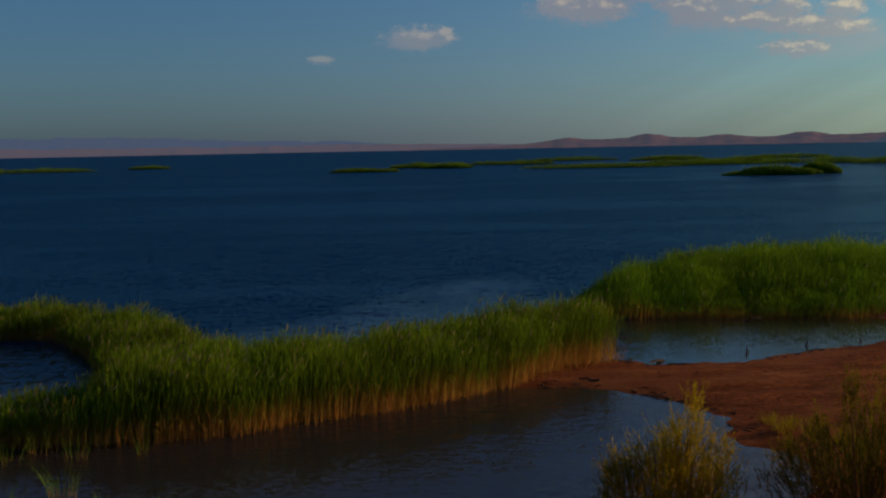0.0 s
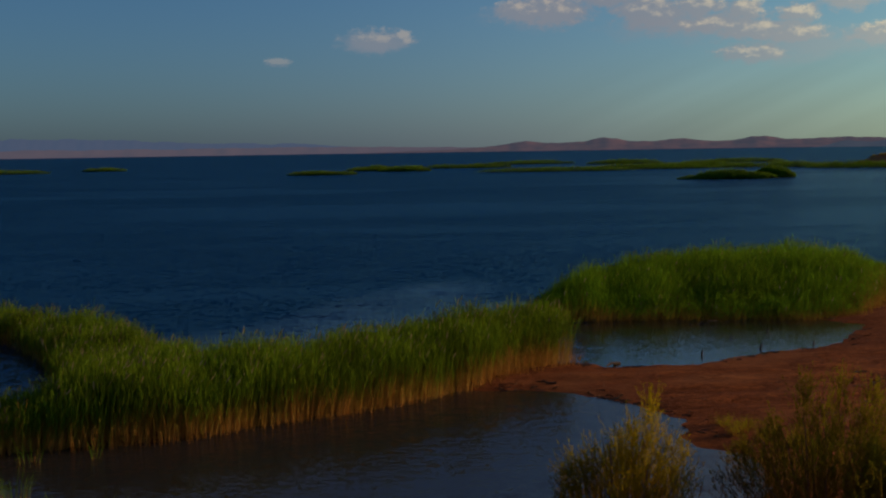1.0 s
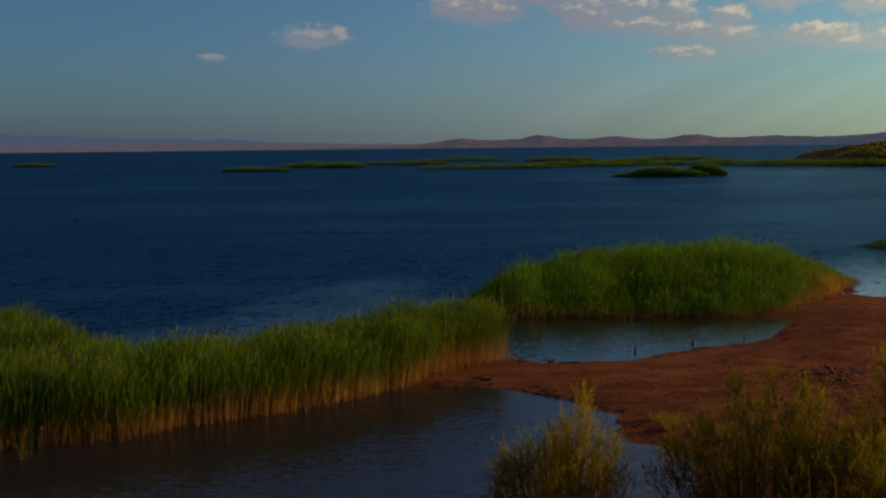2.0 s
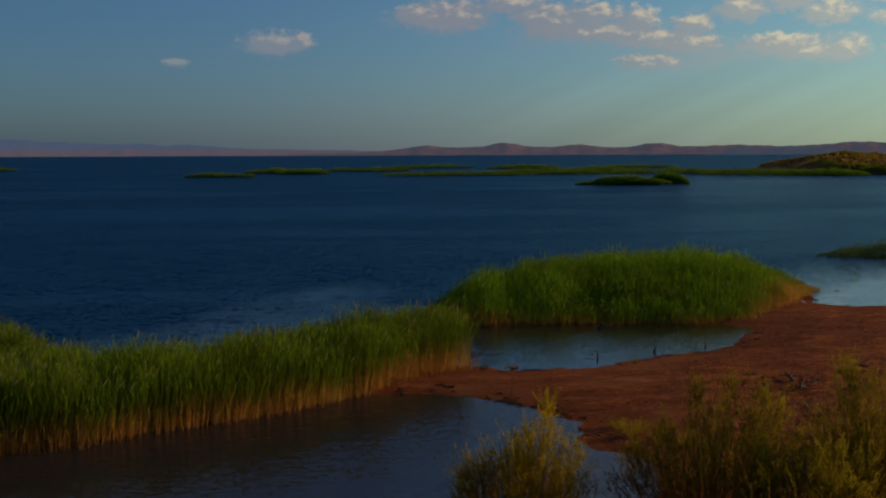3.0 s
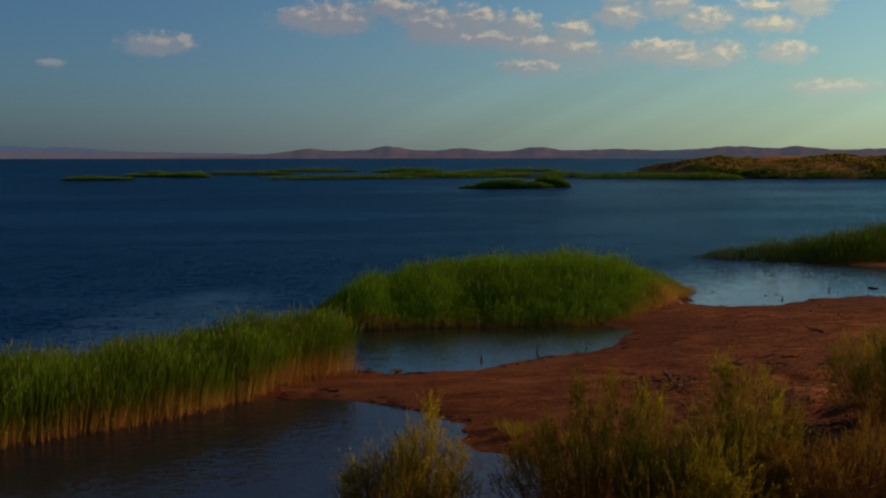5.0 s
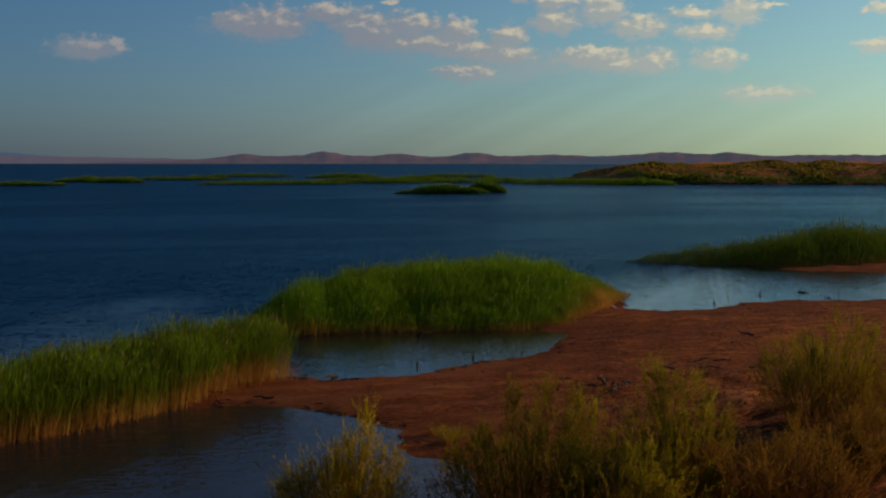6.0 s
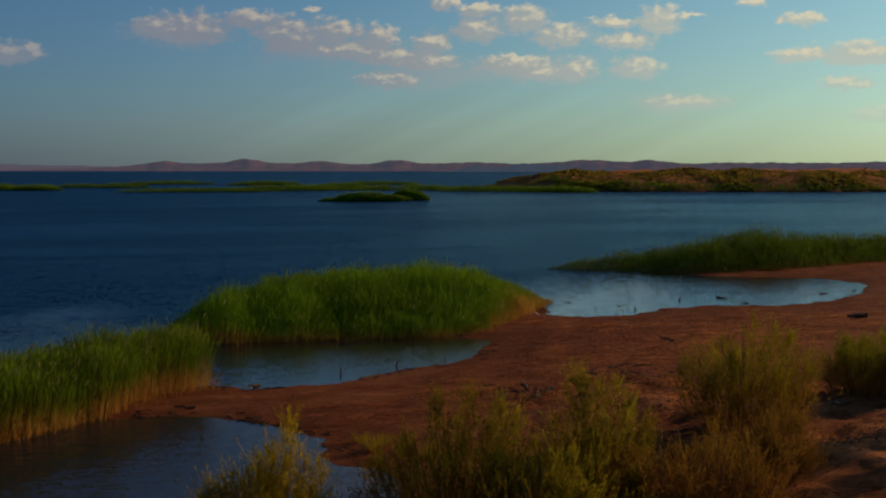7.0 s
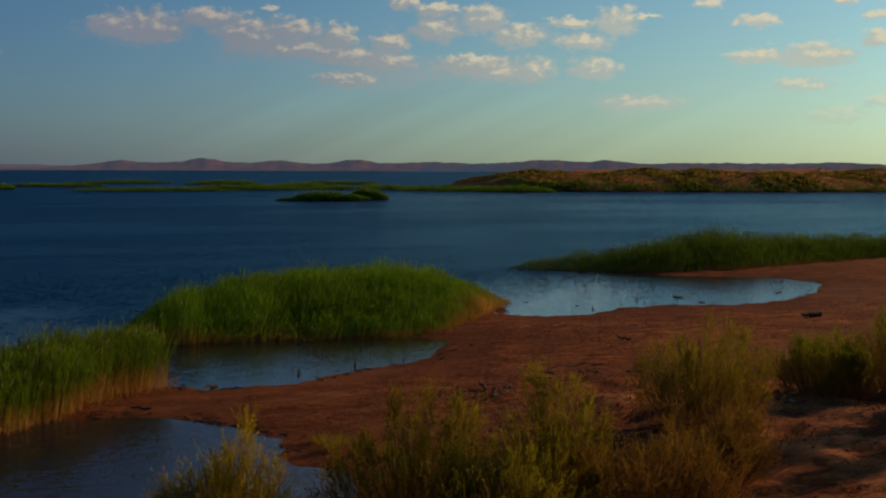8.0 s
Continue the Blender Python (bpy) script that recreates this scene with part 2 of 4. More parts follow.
def plant_material(name, low, middle, high, turn=(0.3, 0.55), thin=0.3, vary=0.35):
    """Foliage whose colour runs from dry foot to fresh top, each blade a little different."""
    m, n, p = material(name)
    tip = n.add("ShaderNodeAttribute", attribute_name="tip").outputs["Fac"]
    geo = n.add("ShaderNodeNewGeometry")
    rnd = geo.outputs["Random Per Island"]
    patch = n.noise(p, 0.35, 3.0, 0.6)
    place = n.math("ADD", tip, n.math("ADD", n.math("MULTIPLY", n.math("SUBTRACT", rnd, 0.5), 0.42), n.math("MULTIPLY", n.math("SUBTRACT", patch, 0.5), 0.35)))
    col = n.ramp(place, [(0.0, low), (turn[0], low), (turn[1], middle), (1.0, high)])
    tufts = n.math("ADD", n.math("MULTIPLY", n.noise(p, 0.85, 3.0, 0.6), 1.2), n.math("MULTIPLY", n.noise(p, 0.09, 4.0, 0.6), 1.3))
    value = n.math("ADD", 1.0 - vary, n.math("MULTIPLY", rnd, 2 * vary))
    value = n.math("MULTIPLY", value, n.math("SUBTRACT", tufts, 0.25))
    hsv = n.add("ShaderNodeHueSaturation", {"Color": col, "Value": value, "Hue": n.math("ADD", 0.485, n.math("MULTIPLY", patch, 0.03))})
    finish(n, hsv.outputs[0], 0.75, thin=thin, spec=0.03)
    return m


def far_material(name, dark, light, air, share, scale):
    """Bare slopes seen through miles of evening air, its haze mixed in as glow."""
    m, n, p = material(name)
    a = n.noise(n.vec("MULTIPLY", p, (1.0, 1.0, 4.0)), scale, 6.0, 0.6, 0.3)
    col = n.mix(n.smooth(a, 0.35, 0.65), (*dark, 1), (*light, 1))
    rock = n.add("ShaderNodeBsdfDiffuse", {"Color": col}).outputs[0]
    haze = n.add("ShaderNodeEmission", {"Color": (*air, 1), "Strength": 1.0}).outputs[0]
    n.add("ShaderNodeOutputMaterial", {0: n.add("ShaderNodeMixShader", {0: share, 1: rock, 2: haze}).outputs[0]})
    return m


def plain_material(name, dark, light, scale=6.0, rough=0.85, strength=0.6, reach=0.02):
    m, n, p = material(name)
    a = n.noise(p, scale, 6.0, 0.65, 0.3)
    b = n.noise(p, scale * 7, 3.0, 0.6)
    col = n.mix(n.smooth(n.math("ADD", a, n.math("MULTIPLY", n.math("SUBTRACT", b, 0.5), 0.3)), 0.35, 0.65), (*dark, 1), (*light, 1))
    finish(n, col, rough, n.math("ADD", a, n.math("MULTIPLY", b, 0.3)), strength, reach, spec=0.06)
    return m


SAND = sand_material()
WATER = water_material()
REED = plant_material("reed", (0.43, 0.22, 0.045), (0.092, 0.148, 0.006), (0.135, 0.195, 0.008), (0.12, 0.6), 0.4, 0.42)
REED_FRESH = plant_material("fresh_reed", (0.38, 0.2, 0.04), (0.092, 0.165, 0.005), (0.122, 0.206, 0.007), (0.15, 0.45), 0.45, 0.45)
REED_DARK = plant_material("dark_reed", (0.22, 0.12, 0.035), (0.068, 0.108, 0.007), (0.092, 0.135, 0.009), (0.1, 0.3), 0.4)
PLUME = plant_material("reed_plume", (0.20, 0.17, 0.06), (0.24, 0.20, 0.08), (0.28, 0.23, 0.10))
ISLET = plant_material("islet_reed", (0.08, 0.1, 0.012), (0.095, 0.16, 0.009), (0.135, 0.21, 0.011), (0.1, 0.3))
TAMARISK = plant_material("tamarisk_sprays", (0.19, 0.09, 0.014), (0.148, 0.126, 0.006), (0.2, 0.165, 0.008), (0.2, 0.6), 0.58)
TAMARISK_YELLOW = plant_material("yellow_tamarisk_sprays", (0.3, 0.15, 0.012), (0.27, 0.2, 0.004), (0.32, 0.24, 0.005), (0.2, 0.6), 0.65)
TAMARISK_BROWN = plant_material("brown_tamarisk_sprays", (0.16, 0.07, 0.016), (0.17, 0.09, 0.014), (0.2, 0.12, 0.014), (0.2, 0.6), 0.45)
TAMARISK_GREEN = plant_material("green_tamarisk_sprays", (0.32, 0.16, 0.024), (0.145, 0.135, 0.008), (0.165, 0.16, 0.009), (0.3, 0.7), 0.6)
SCRUB = plant_material("dune_scrub", (0.16, 0.105, 0.022), (0.14, 0.118, 0.016), (0.18, 0.14, 0.02), (0.1, 0.5), 0.5, 0.2)
BARK = plain_material("tamarisk_bark", (0.10, 0.055, 0.035), (0.19, 0.11, 0.07), 9.0)
DRIFTWOOD = plain_material("dark_driftwood", (0.025, 0.018, 0.014), (0.09, 0.06, 0.045), 8.0)
PALE = plain_material("pale_dry_wood", (0.45, 0.38, 0.30), (0.65, 0.58, 0.48), 12.0)
CLAY = plain_material("clay_clod", (0.08, 0.024, 0.008), (0.2, 0.06, 0.02), 4.0)
# far slopes: two rock tones, then the painted haze colour and its share
RED_HILL = far_material("hazed_red_hill_rock", (0.07, 0.035, 0.037), (0.21, 0.085, 0.06), (0.115, 0.105, 0.135), 0.55, 0.016)
FAR_HILL = far_material("blue_hazed_hill_rock", (0.15, 0.12, 0.12), (0.19, 0.15, 0.14), (0.088, 0.105, 0.16), 0.95, 0.004)
PINK_SHORE = far_material("hazed_red_shore", (0.22, 0.11, 0.09), (0.27, 0.14, 0.11), (0.115, 0.1, 0.128), 0.84, 0.006)

# ---- mesh helpers ----


def mesh_from(name, verts, faces, mats, attrs=None, smooth=False, mat_index=None):
    """A mesh from arrays; all faces have the same number of corners."""
    verts, faces = np.asarray(verts, dtype=np.float32), np.asarray(faces, dtype=np.int32)
    me = bpy.data.meshes.new(name)
    me.vertices.add(len(verts))
    me.vertices.foreach_set("co", verts.ravel())
    k = faces.shape[1]
    me.loops.add(faces.size)
    me.loops.foreach_set("vertex_index", faces.ravel())
    me.polygons.add(len(faces))
    me.polygons.foreach_set("loop_start", np.arange(0, faces.size, k, dtype=np.int32))
    if mat_index is not None:
        me.polygons.foreach_set("material_index", np.asarray(mat_index, dtype=np.int32))
    for key, values in (attrs or {}).items():
        me.attributes.new(key, "FLOAT", "POINT").data.foreach_set("value", np.asarray(values, dtype=np.float32))
    for m in mats:
        me.materials.append(m)
    me.update(calc_edges=True)
    me.validate()
    me.polygons.foreach_set("use_smooth", np.full(len(me.polygons), smooth))
    return me


def strips(points, widths, side):
    """Ribbons along points (n, k, 3), of widths (n, k), spread along side (n, 3)."""
    n, k, _ = points.shape
    off = side[:, None, :] * widths[:, :, None] * 0.5
    verts = np.stack([points - off, points + off], 2).reshape(-1, 3)
    base = (np.arange(n) * 2 * k)[:, None] + (np.arange(k - 1) * 2)[None]
    faces = np.stack([base, base + 1, base + 3, base + 2], -1).reshape(-1, 4)
    return verts, faces


def tubes(points, radii, sides=5):
    """Tapered round stems along points (n, k, 3)."""
    n, k, _ = points.shape
    d = points[:, -1] - points[:, 0]
    d = d / (np.linalg.norm(d, axis=1, keepdims=True) + 1e-9)
    ref = np.where(np.abs(d[:, 2:3]) > 0.9, np.array([[1.0, 0, 0]]), np.array([[0, 0, 1.0]]))
    u = np.cross(d, ref)
    u /= np.linalg.norm(u, axis=1, keepdims=True) + 1e-9
    v = np.cross(d, u)
    ang = np.arange(sides) * 2 * np.pi / sides
    ring = u[:, None, None] * np.cos(ang)[None, None, :, None] + v[:, None, None] * np.sin(ang)[None, None, :, None]
    verts = (points[:, :, None] + ring * radii[:, :, None, None]).reshape(-1, 3)
    b = (np.arange(n) * k * sides)[:, None, None] + (np.arange(k - 1) * sides)[None, :, None] + np.arange(sides)[None, None]
    nxt = b - np.arange(sides)[None, None] + (np.arange(sides) + 1)[None, None] % sides
    faces = np.stack([b, nxt, nxt + sides, b + sides], -1).reshape(-1, 4)
    return verts, faces


def joined(*lots):
    """Several (verts, faces) as one."""
    verts, faces, at = [], [], 0
    for v, f in lots:
        verts.append(v)
        faces.append(f + at)
        at += len(v)
    return np.concatenate(verts), np.concatenate(faces)


def part(name, mesh, parent, label=""):
    ob = new(name, mesh)
    ob.parent = parent
    return tagged(ob, label=label)


def inside(poly, x, y):
    hit = np.zeros(np.shape(x), bool)
    for (x0, y0), (x1, y1) in zip(poly, poly[1:] + poly[:1]):
        if y0 != y1:
            hit ^= ((y0 > y) != (y1 > y)) & (x < (x1 - x0) * (y - y0) / (y1 - y0) + x0)
    return hit


def edge_distance(poly, x, y):
    best = np.full(np.shape(x), 1e9)
    for (x0, y0), (x1, y1) in zip(poly, poly[1:] + poly[:1]):
        ex, ey = x1 - x0, y1 - y0
        s = np.clip(((x - x0) * ex + (y - y0) * ey) / (ex * ex + ey * ey + 1e-9), 0, 1)
        best = np.minimum(best, np.hypot(x - x0 - s * ex, y - y0 - s * ey))
    return best


def waves(x, y, scale, seed):
    """Cheap smooth noise in about -1 to 1."""
    r = np.random.RandomState(seed)
    out = np.zeros(np.shape(x))
    for i in range(7):
        a, f, ph = r.uniform(0, 2 * np.pi), r.uniform(0.6, 1.8) / scale, r.uniform(0, 6.28)
        out = out + np.sin((x * np.cos(a) + y * np.sin(a)) * f * 2 * np.pi + ph)
    return out / 3.2


# ---- the shore in plan ----
LAND = [
    (-200, 8), (-60, 14), (-20, 21), (0, 24.5), (6.5, 26.5), (9.2, 30.5), (9.9, 33), (9.9, 34.7), (9.1, 35.6), (8.9, 37), (9.1, 39.7),
    (8.2, 42), (6.4, 43.7), (4.7, 44.9), (3, 45), (0.5, 45.4), (1.5, 48), (5, 50.3), (7.5, 50.3), (8.2, 49.2), (9.5, 49.3), (12.1, 49.5),
    (14.6, 51.2), (17.1, 52.6), (19.5, 54), (21.5, 57), (23, 59.5), (21.5, 61.5), (23, 68), (28, 75.5), (31.6, 75.4), (31.6, 72), (30.2, 69.3),
    (32, 67.3), (35.5, 67.3), (38.8, 69.8), (42.5, 70.3), (46.8, 68.9), (52.6, 70.5), (58.2, 74.8), (62.4, 80.6), (61.5, 85), (55, 89),
    (52, 95), (62, 104), (90, 112), (140, 105), (200, 60), (260, -60), (0, -260),
]
CAPE = [(184, 500), (193, 458), (215, 426), (275, 404), (336, 392), (520, 350), (700, 520), (420, 640), (260, 590)]


def ground_height(x, y):
    d = edge_distance(LAND, x, y) * np.where(inside(LAND, x, y), 1, -1) + 0.2 * waves(x, y, 5.0, 3) + 0.13 * waves(x, y, 1.9, 4)
    beach = 0.42 * (1 - np.exp(-np.maximum(d, 0) / 7.0)) + 0.03 * np.minimum(np.maximum(d, 0), 1)
    s = np.maximum(y * 0.94 + x * 0.34, 0)
    dune = 7.0 * np.clip(1 - s / 28.0, 0, 1) ** 1.15 * np.clip(np.maximum(d, 0) / 5, 0, 1)
    rough = (0.05 * waves(x, y, 3.1, 5) + 0.012 * waves(x, y, 1.3, 8)) * np.clip(d / 3, 0, 1)
    lumps = (0.13 * waves(x, y, 4.0, 11) + 0.06 * waves(x * 0.6, y * 1.5, 1.6, 12) + 0.02 * waves(x * 0.5, y * 1.5, 0.8, 14)) * np.clip((x - 13) / 8, 0, 1) * np.clip((50 - y) / 10, 0, 1) * np.clip(d / 5, 0, 1)
    bank = 0.28 * np.clip((x - 17) / 5, 0, 1) * np.clip((42 - y) / 5, 0, 1)
    near = np.where(d > 0, beach + dune + rough + lumps + bank, np.maximum(d * 0.12, -1.6))
    c = edge_distance(CAPE, x, y) * np.where(inside(CAPE, x, y), 1, -1)
    far = 7.2 * (1 - np.exp(-np.maximum(c - 3, 0) / 15.0)) * (1 + 0.14 * waves(x, y, 70.0, 21) + 0.13 * waves(x, y, 26.0, 22)) + 0.3 * np.clip(c, 0, 1)
    return np.where(c > 0, far, near)


def polar_sheet(name, r0, r1, step, fine, heights, mats, attrs=None):
    """A sheet of rings round the dune's foot, fine where the lake lies."""
    radii = [r0]
    while radii[-1] < r1:
        radii.append(radii[-1] * (1 + (0.12 if radii[-1] < 16 else step * 0.6 if 26 < radii[-1] < 110 else step)))
    az = np.radians(np.concatenate([np.arange(-26, 48, fine), np.arange(48, 334, 4.0)]))
    rr, aa = np.meshgrid(np.array(radii), az, indexing="ij")
    x, y = rr * np.sin(aa), rr * np.cos(aa)
    z = heights(x, y)
    verts = np.stack([x, y, z], -1).reshape(-1, 3)
    nr, na = rr.shape
    i, j = np.meshgrid(np.arange(nr - 1), np.arange(na), indexing="ij")
    k = (j + 1) % na
    faces = np.stack([i * na + j, (i + 1) * na + j, (i + 1) * na + k, i * na + k], -1).reshape(-1, 4)[:, ::-1]
    values = {key: fn(x, y).ravel() for key, fn in (attrs or {}).items()}
    me = mesh_from(name, verts, faces, mats, values, smooth=True)
    return me


ground = tagged(new("ground", polar_sheet("ground", 0.01, 4700, 0.011, 0.28, ground_height, [SAND])), "bare reddish-brown silt shore sloping into the lake", "ground", kind="structure")


def wind_here(x, y):
    """0 on the sheltered ponds, 1 on the open lake."""
    pond = [(-9, 20), (-14, 36.5), (-5, 39.5), (1, 44.5), (3, 47), (8, 52), (9, 63), (24, 62), (33, 73), (50, 93), (70, 91), (66, 66), (30, 50), (12, 25)]
    d = edge_distance(pond, x, y) * np.where(inside(pond, x, y), -1, 1)
    lee = np.clip((d + 1.0) / 10.0, 0, 1)
    open_side = np.clip((47.0 - y) / 6.0, 0, 1)  # the near pond lies less sheltered
    cape_lee = np.clip((x - 0.12 * y - 15) / 90, 0, 1) * np.clip((470 - y) / 120, 0, 1)
    calm = [(-12, 45), (-9, 58), (-3, 68), (2, 78), (7, 80), (5, 64), (3, 56), (-3, 48)]
    c = edge_distance(calm, x, y) * np.where(inside(calm, x, y), -1, 1) + 3.0 * waves(x, y * 0.5, 14.0, 17)
    lee = lee * (1 - 0.6 * np.clip((4.0 - c) / 9.0, 0, 1))
    inlet = np.clip((-12.0 - x) / 3, 0, 1) * np.clip((60.0 - y) / 4, 0, 1)
    lee = lee * (1 - 0.6 * inlet)
    bay = np.clip((x - 27.0) / 5, 0, 1) * np.clip((100.0 - y) / 6, 0, 1)
    lee = np.maximum(lee, 0.07 * bay)
    return np.maximum((0.02 + 0.98 * lee ** 0.9) * (1 - 0.3 * cape_lee), 0.08 * open_side)


def silt_here(x, y):
    """1 where the near pond is cloudy with silt."""
    return np.clip((48.0 - y - 0.2 * np.abs(x)) / 4.0, 0, 1) * np.clip((x + 26) / 6, 0, 1)


water = tagged(new("water", polar_sheet("water", 18.0, 4700, 0.018, 0.5, lambda x, y: np.zeros(np.shape(x)), [WATER], {"wind": wind_here, "silt": silt_here})), "dark blue wind-ruffled lake with still shore ponds", "lake", kind="structure")

# ---- far hills ----


def hill_range(name, label, mat, dist, az0, az1, crest, deep, seed, group):
    """A long ridge seen over the water; crest gives its height by azimuth."""
    az = np.arange(az0, az1, 0.06)
    v = np.linspace(0, 1, 16)
    aa, vv = np.meshgrid(az, v, indexing="ij")
    top = crest(aa) * (1 + 0.05 * waves(aa, aa * 0, 2.2, seed) + 0.015 * waves(aa, aa * 0, 0.9, seed + 1))
    r = dist + deep * vv + 14 * waves(aa, vv * 0.4, 2.2, seed + 2)
    z = top * np.sin(np.pi * np.minimum(vv * 0.62, 0.98)) ** 1.4 + top * 0.06 * waves(aa, vv, 0.9, seed + 3) * vv * (1 - vv) * 4 - 1.0
    a = np.radians(aa)
    verts = np.stack([r * np.sin(a), r * np.cos(a), z], -1).reshape(-1, 3)
    na, nv = aa.shape
    i, j = np.meshgrid(np.arange(na - 1), np.arange(nv - 1), indexing="ij")
    q = i * nv + j
    faces = np.stack([q, q + nv, q + nv + 1, q + 1], -1).reshape(-1, 4)
    return tagged(new(name, mesh_from(name, verts, faces, [mat], smooth=True)), label, "hills", group)


def bumps(base, peaks):
    return lambda a: base(a) + sum(h * np.exp(-((a - c) / w) ** 2) for c, w, h in peaks)


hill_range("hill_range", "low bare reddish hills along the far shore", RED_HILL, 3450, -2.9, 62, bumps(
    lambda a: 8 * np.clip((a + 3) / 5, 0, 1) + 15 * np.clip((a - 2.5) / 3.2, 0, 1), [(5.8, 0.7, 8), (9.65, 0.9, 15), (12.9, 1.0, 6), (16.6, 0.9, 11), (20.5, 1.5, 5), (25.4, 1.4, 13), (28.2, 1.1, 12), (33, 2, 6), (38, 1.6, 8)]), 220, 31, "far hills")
hill_range("hill_range", "faint hill range behind the far shore, tinted grey-blue by haze", FAR_HILL, 4250, -40, 2.4, bumps(
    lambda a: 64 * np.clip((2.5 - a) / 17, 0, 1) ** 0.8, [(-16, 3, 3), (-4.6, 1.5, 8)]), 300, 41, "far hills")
hill_range("shore_slope", "low red slope paled by haze at the lake's far edge", PINK_SHORE, 3700, -40, 8, bumps(
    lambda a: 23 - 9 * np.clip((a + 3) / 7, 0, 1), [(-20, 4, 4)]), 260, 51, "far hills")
# the foothill's blue-grey is haze glow over brown rock
hill_range("foothill", "low dark foothill before the far hills, tinted blue-grey by haze", far_material("hazed_foothill_rock", (0.07, 0.05, 0.05), (0.11, 0.08, 0.075), (0.075, 0.09, 0.125), 0.7, 0.01), 3050, 18.4, 29.0, bumps(
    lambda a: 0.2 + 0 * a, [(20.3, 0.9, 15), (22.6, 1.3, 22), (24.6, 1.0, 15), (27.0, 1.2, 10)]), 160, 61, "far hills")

# ---- reeds ----


def scatter(poly, count, rng, keep=None):
    xs = [p[0] for p in poly]
    ys = [p[1] for p in poly]
    out = np.zeros((0, 2))
    while len(out) < count:
        x, y = rng.uniform(min(xs), max(xs), count * 2), rng.uniform(min(ys), max(ys), count * 2)
        d = edge_distance(poly, x, y)
        ok = inside(poly, x, y) & (rng.uniform(0, 1, count * 2) < np.clip(0.12 + d / 0.9, 0, 1))
        out = np.concatenate([out, np.stack([x, y], -1)[ok]])
    return out[:count]


def reed_bed(label, poly, count, tall, mat, seed, width=0.02, leaves=5, leaf=0.5, plumes=0.06, lean=(0.04, 0.0), edge_low=0.25, shape=None, dry=None, name="reed_bed", group="reed beds", edge=2.0):
    """Stalks, blades and seed plumes of one bed of reeds; each part is one mesh."""
    rng = np.random.RandomState(seed)
    xy = scatter(poly, count, rng)
    x, y = xy[:, 0], xy[:, 1]
    n = len(x)
    d = edge_distance(poly, x, y)
    h = tall * (1 - edge_low * np.exp(-d / edge)) * (1 + 0.10 * waves(x, y, 3.3, seed) + 0.06 * waves(x, y, 1.1, seed + 1)) * rng.uniform(0.78, 1.1, n)
    if shape is not None:
        h = h * shape(x, y)
    z0 = np.maximum(ground_height(x, y), -0.05) - 0.03
    foot = np.stack([x, y, z0], -1)
    tilt = np.stack([rng.normal(lean[0], 0.09, n), rng.normal(lean[1], 0.09, n), np.ones(n)], -1)
    tilt[:, :2] += 0.06 * np.stack([waves(x, y, 2.0, seed + 5), waves(x, y, 2.0, seed + 6)], -1)
    bend = np.stack([rng.normal(0.05, 0.10, n), rng.normal(0, 0.10, n), np.zeros(n)], -1)

    def along(s):
        s = np.asarray(s)[..., None]
        return foot[:, None] + tilt[:, None] * h[:, None, None] * s + bend[:, None] * h[:, None, None] * s ** 2

    ang = rng.uniform(0, np.pi, n)
    side = np.stack([np.cos(ang), np.sin(ang) * 0.6, np.zeros(n)], -1)
    s = np.tile([0.0, 0.35, 0.7, 1.0], (n, 1))
    w = width * np.array([1.0, 0.9, 0.7, 0.25])[None] * rng.uniform(0.7, 1.3, n)[:, None]
    stalks = strips(along(s), w, side)
    fresh = 1 - (dry(x, y, d) if dry is not None else 0 * x)
    stalk_tip = np.repeat((s * fresh[:, None]).ravel(), 2)
    # blades leave the stalk all the way up, arch out and hang
    m = n * leaves
    owner = np.repeat(np.arange(n), leaves)
    at = rng.uniform(0.08, 0.98, m) ** 0.85
    p0 = foot[owner] + tilt[owner] * (h[owner] * at)[:, None] + bend[owner] * (h[owner] * at ** 2)[:, None]
    la = rng.uniform(0, 2 * np.pi, m)
    out = np.stack([np.cos(la) + 0.12, np.sin(la), np.zeros(m)], -1)
    ll = leaf * rng.uniform(0.6, 1.25, m) * np.minimum(h[owner] / tall + 0.2, 1.1)
    up = rng.uniform(0.55, 1.15, m)
    p1 = p0 + out * (ll * 0.12)[:, None] + np.array([0, 0, 1.0]) * (ll * 0.55 * up)[:, None]
    p2 = p0 + out * (ll * 0.3)[:, None] + np.array([0, 0, 1.0]) * (ll * 0.85 * up)[:, None] - np.array([0, 0, 1.0]) * (ll * rng.uniform(0, 0.35, m))[:, None]
    ls = np.stack([-out[:, 1], out[:, 0], 0.25 * np.ones(m)], -1)
    ls /= np.linalg.norm(ls, axis=1, keepdims=True)
    lw = width * 1.25 * np.array([0.7, 1.0, 0.15])[None] * rng.uniform(0.7, 1.3, m)[:, None]
    blades = strips(np.stack([p0, p1, p2], 1), lw, ls)
    blade_tip = np.repeat((np.stack([at, np.minimum(at + 0.06, 1), np.minimum(at + 0.1, 1)], 1) * fresh[owner][:, None]).ravel(), 2)
    bed = tagged(new(name), label, "reeds", group, "stuff")
    part("stalks", mesh_from("reed_stalks", *stalks, [mat], {"tip": stalk_tip}), bed)
    part("blades", mesh_from("reed_blades", *blades, [mat], {"tip": blade_tip}), bed)
    pick = np.where(rng.uniform(0, 1, n) < plumes)[0]
    if len(pick):
        q = foot[pick] + tilt[pick] * h[pick][:, None] + bend[pick] * h[pick][:, None]
        k = len(pick)
        hang = np.stack([rng.normal(0.07, 0.05, k), rng.normal(0, 0.05, k), rng.uniform(0.12, 0.24, k)], -1)
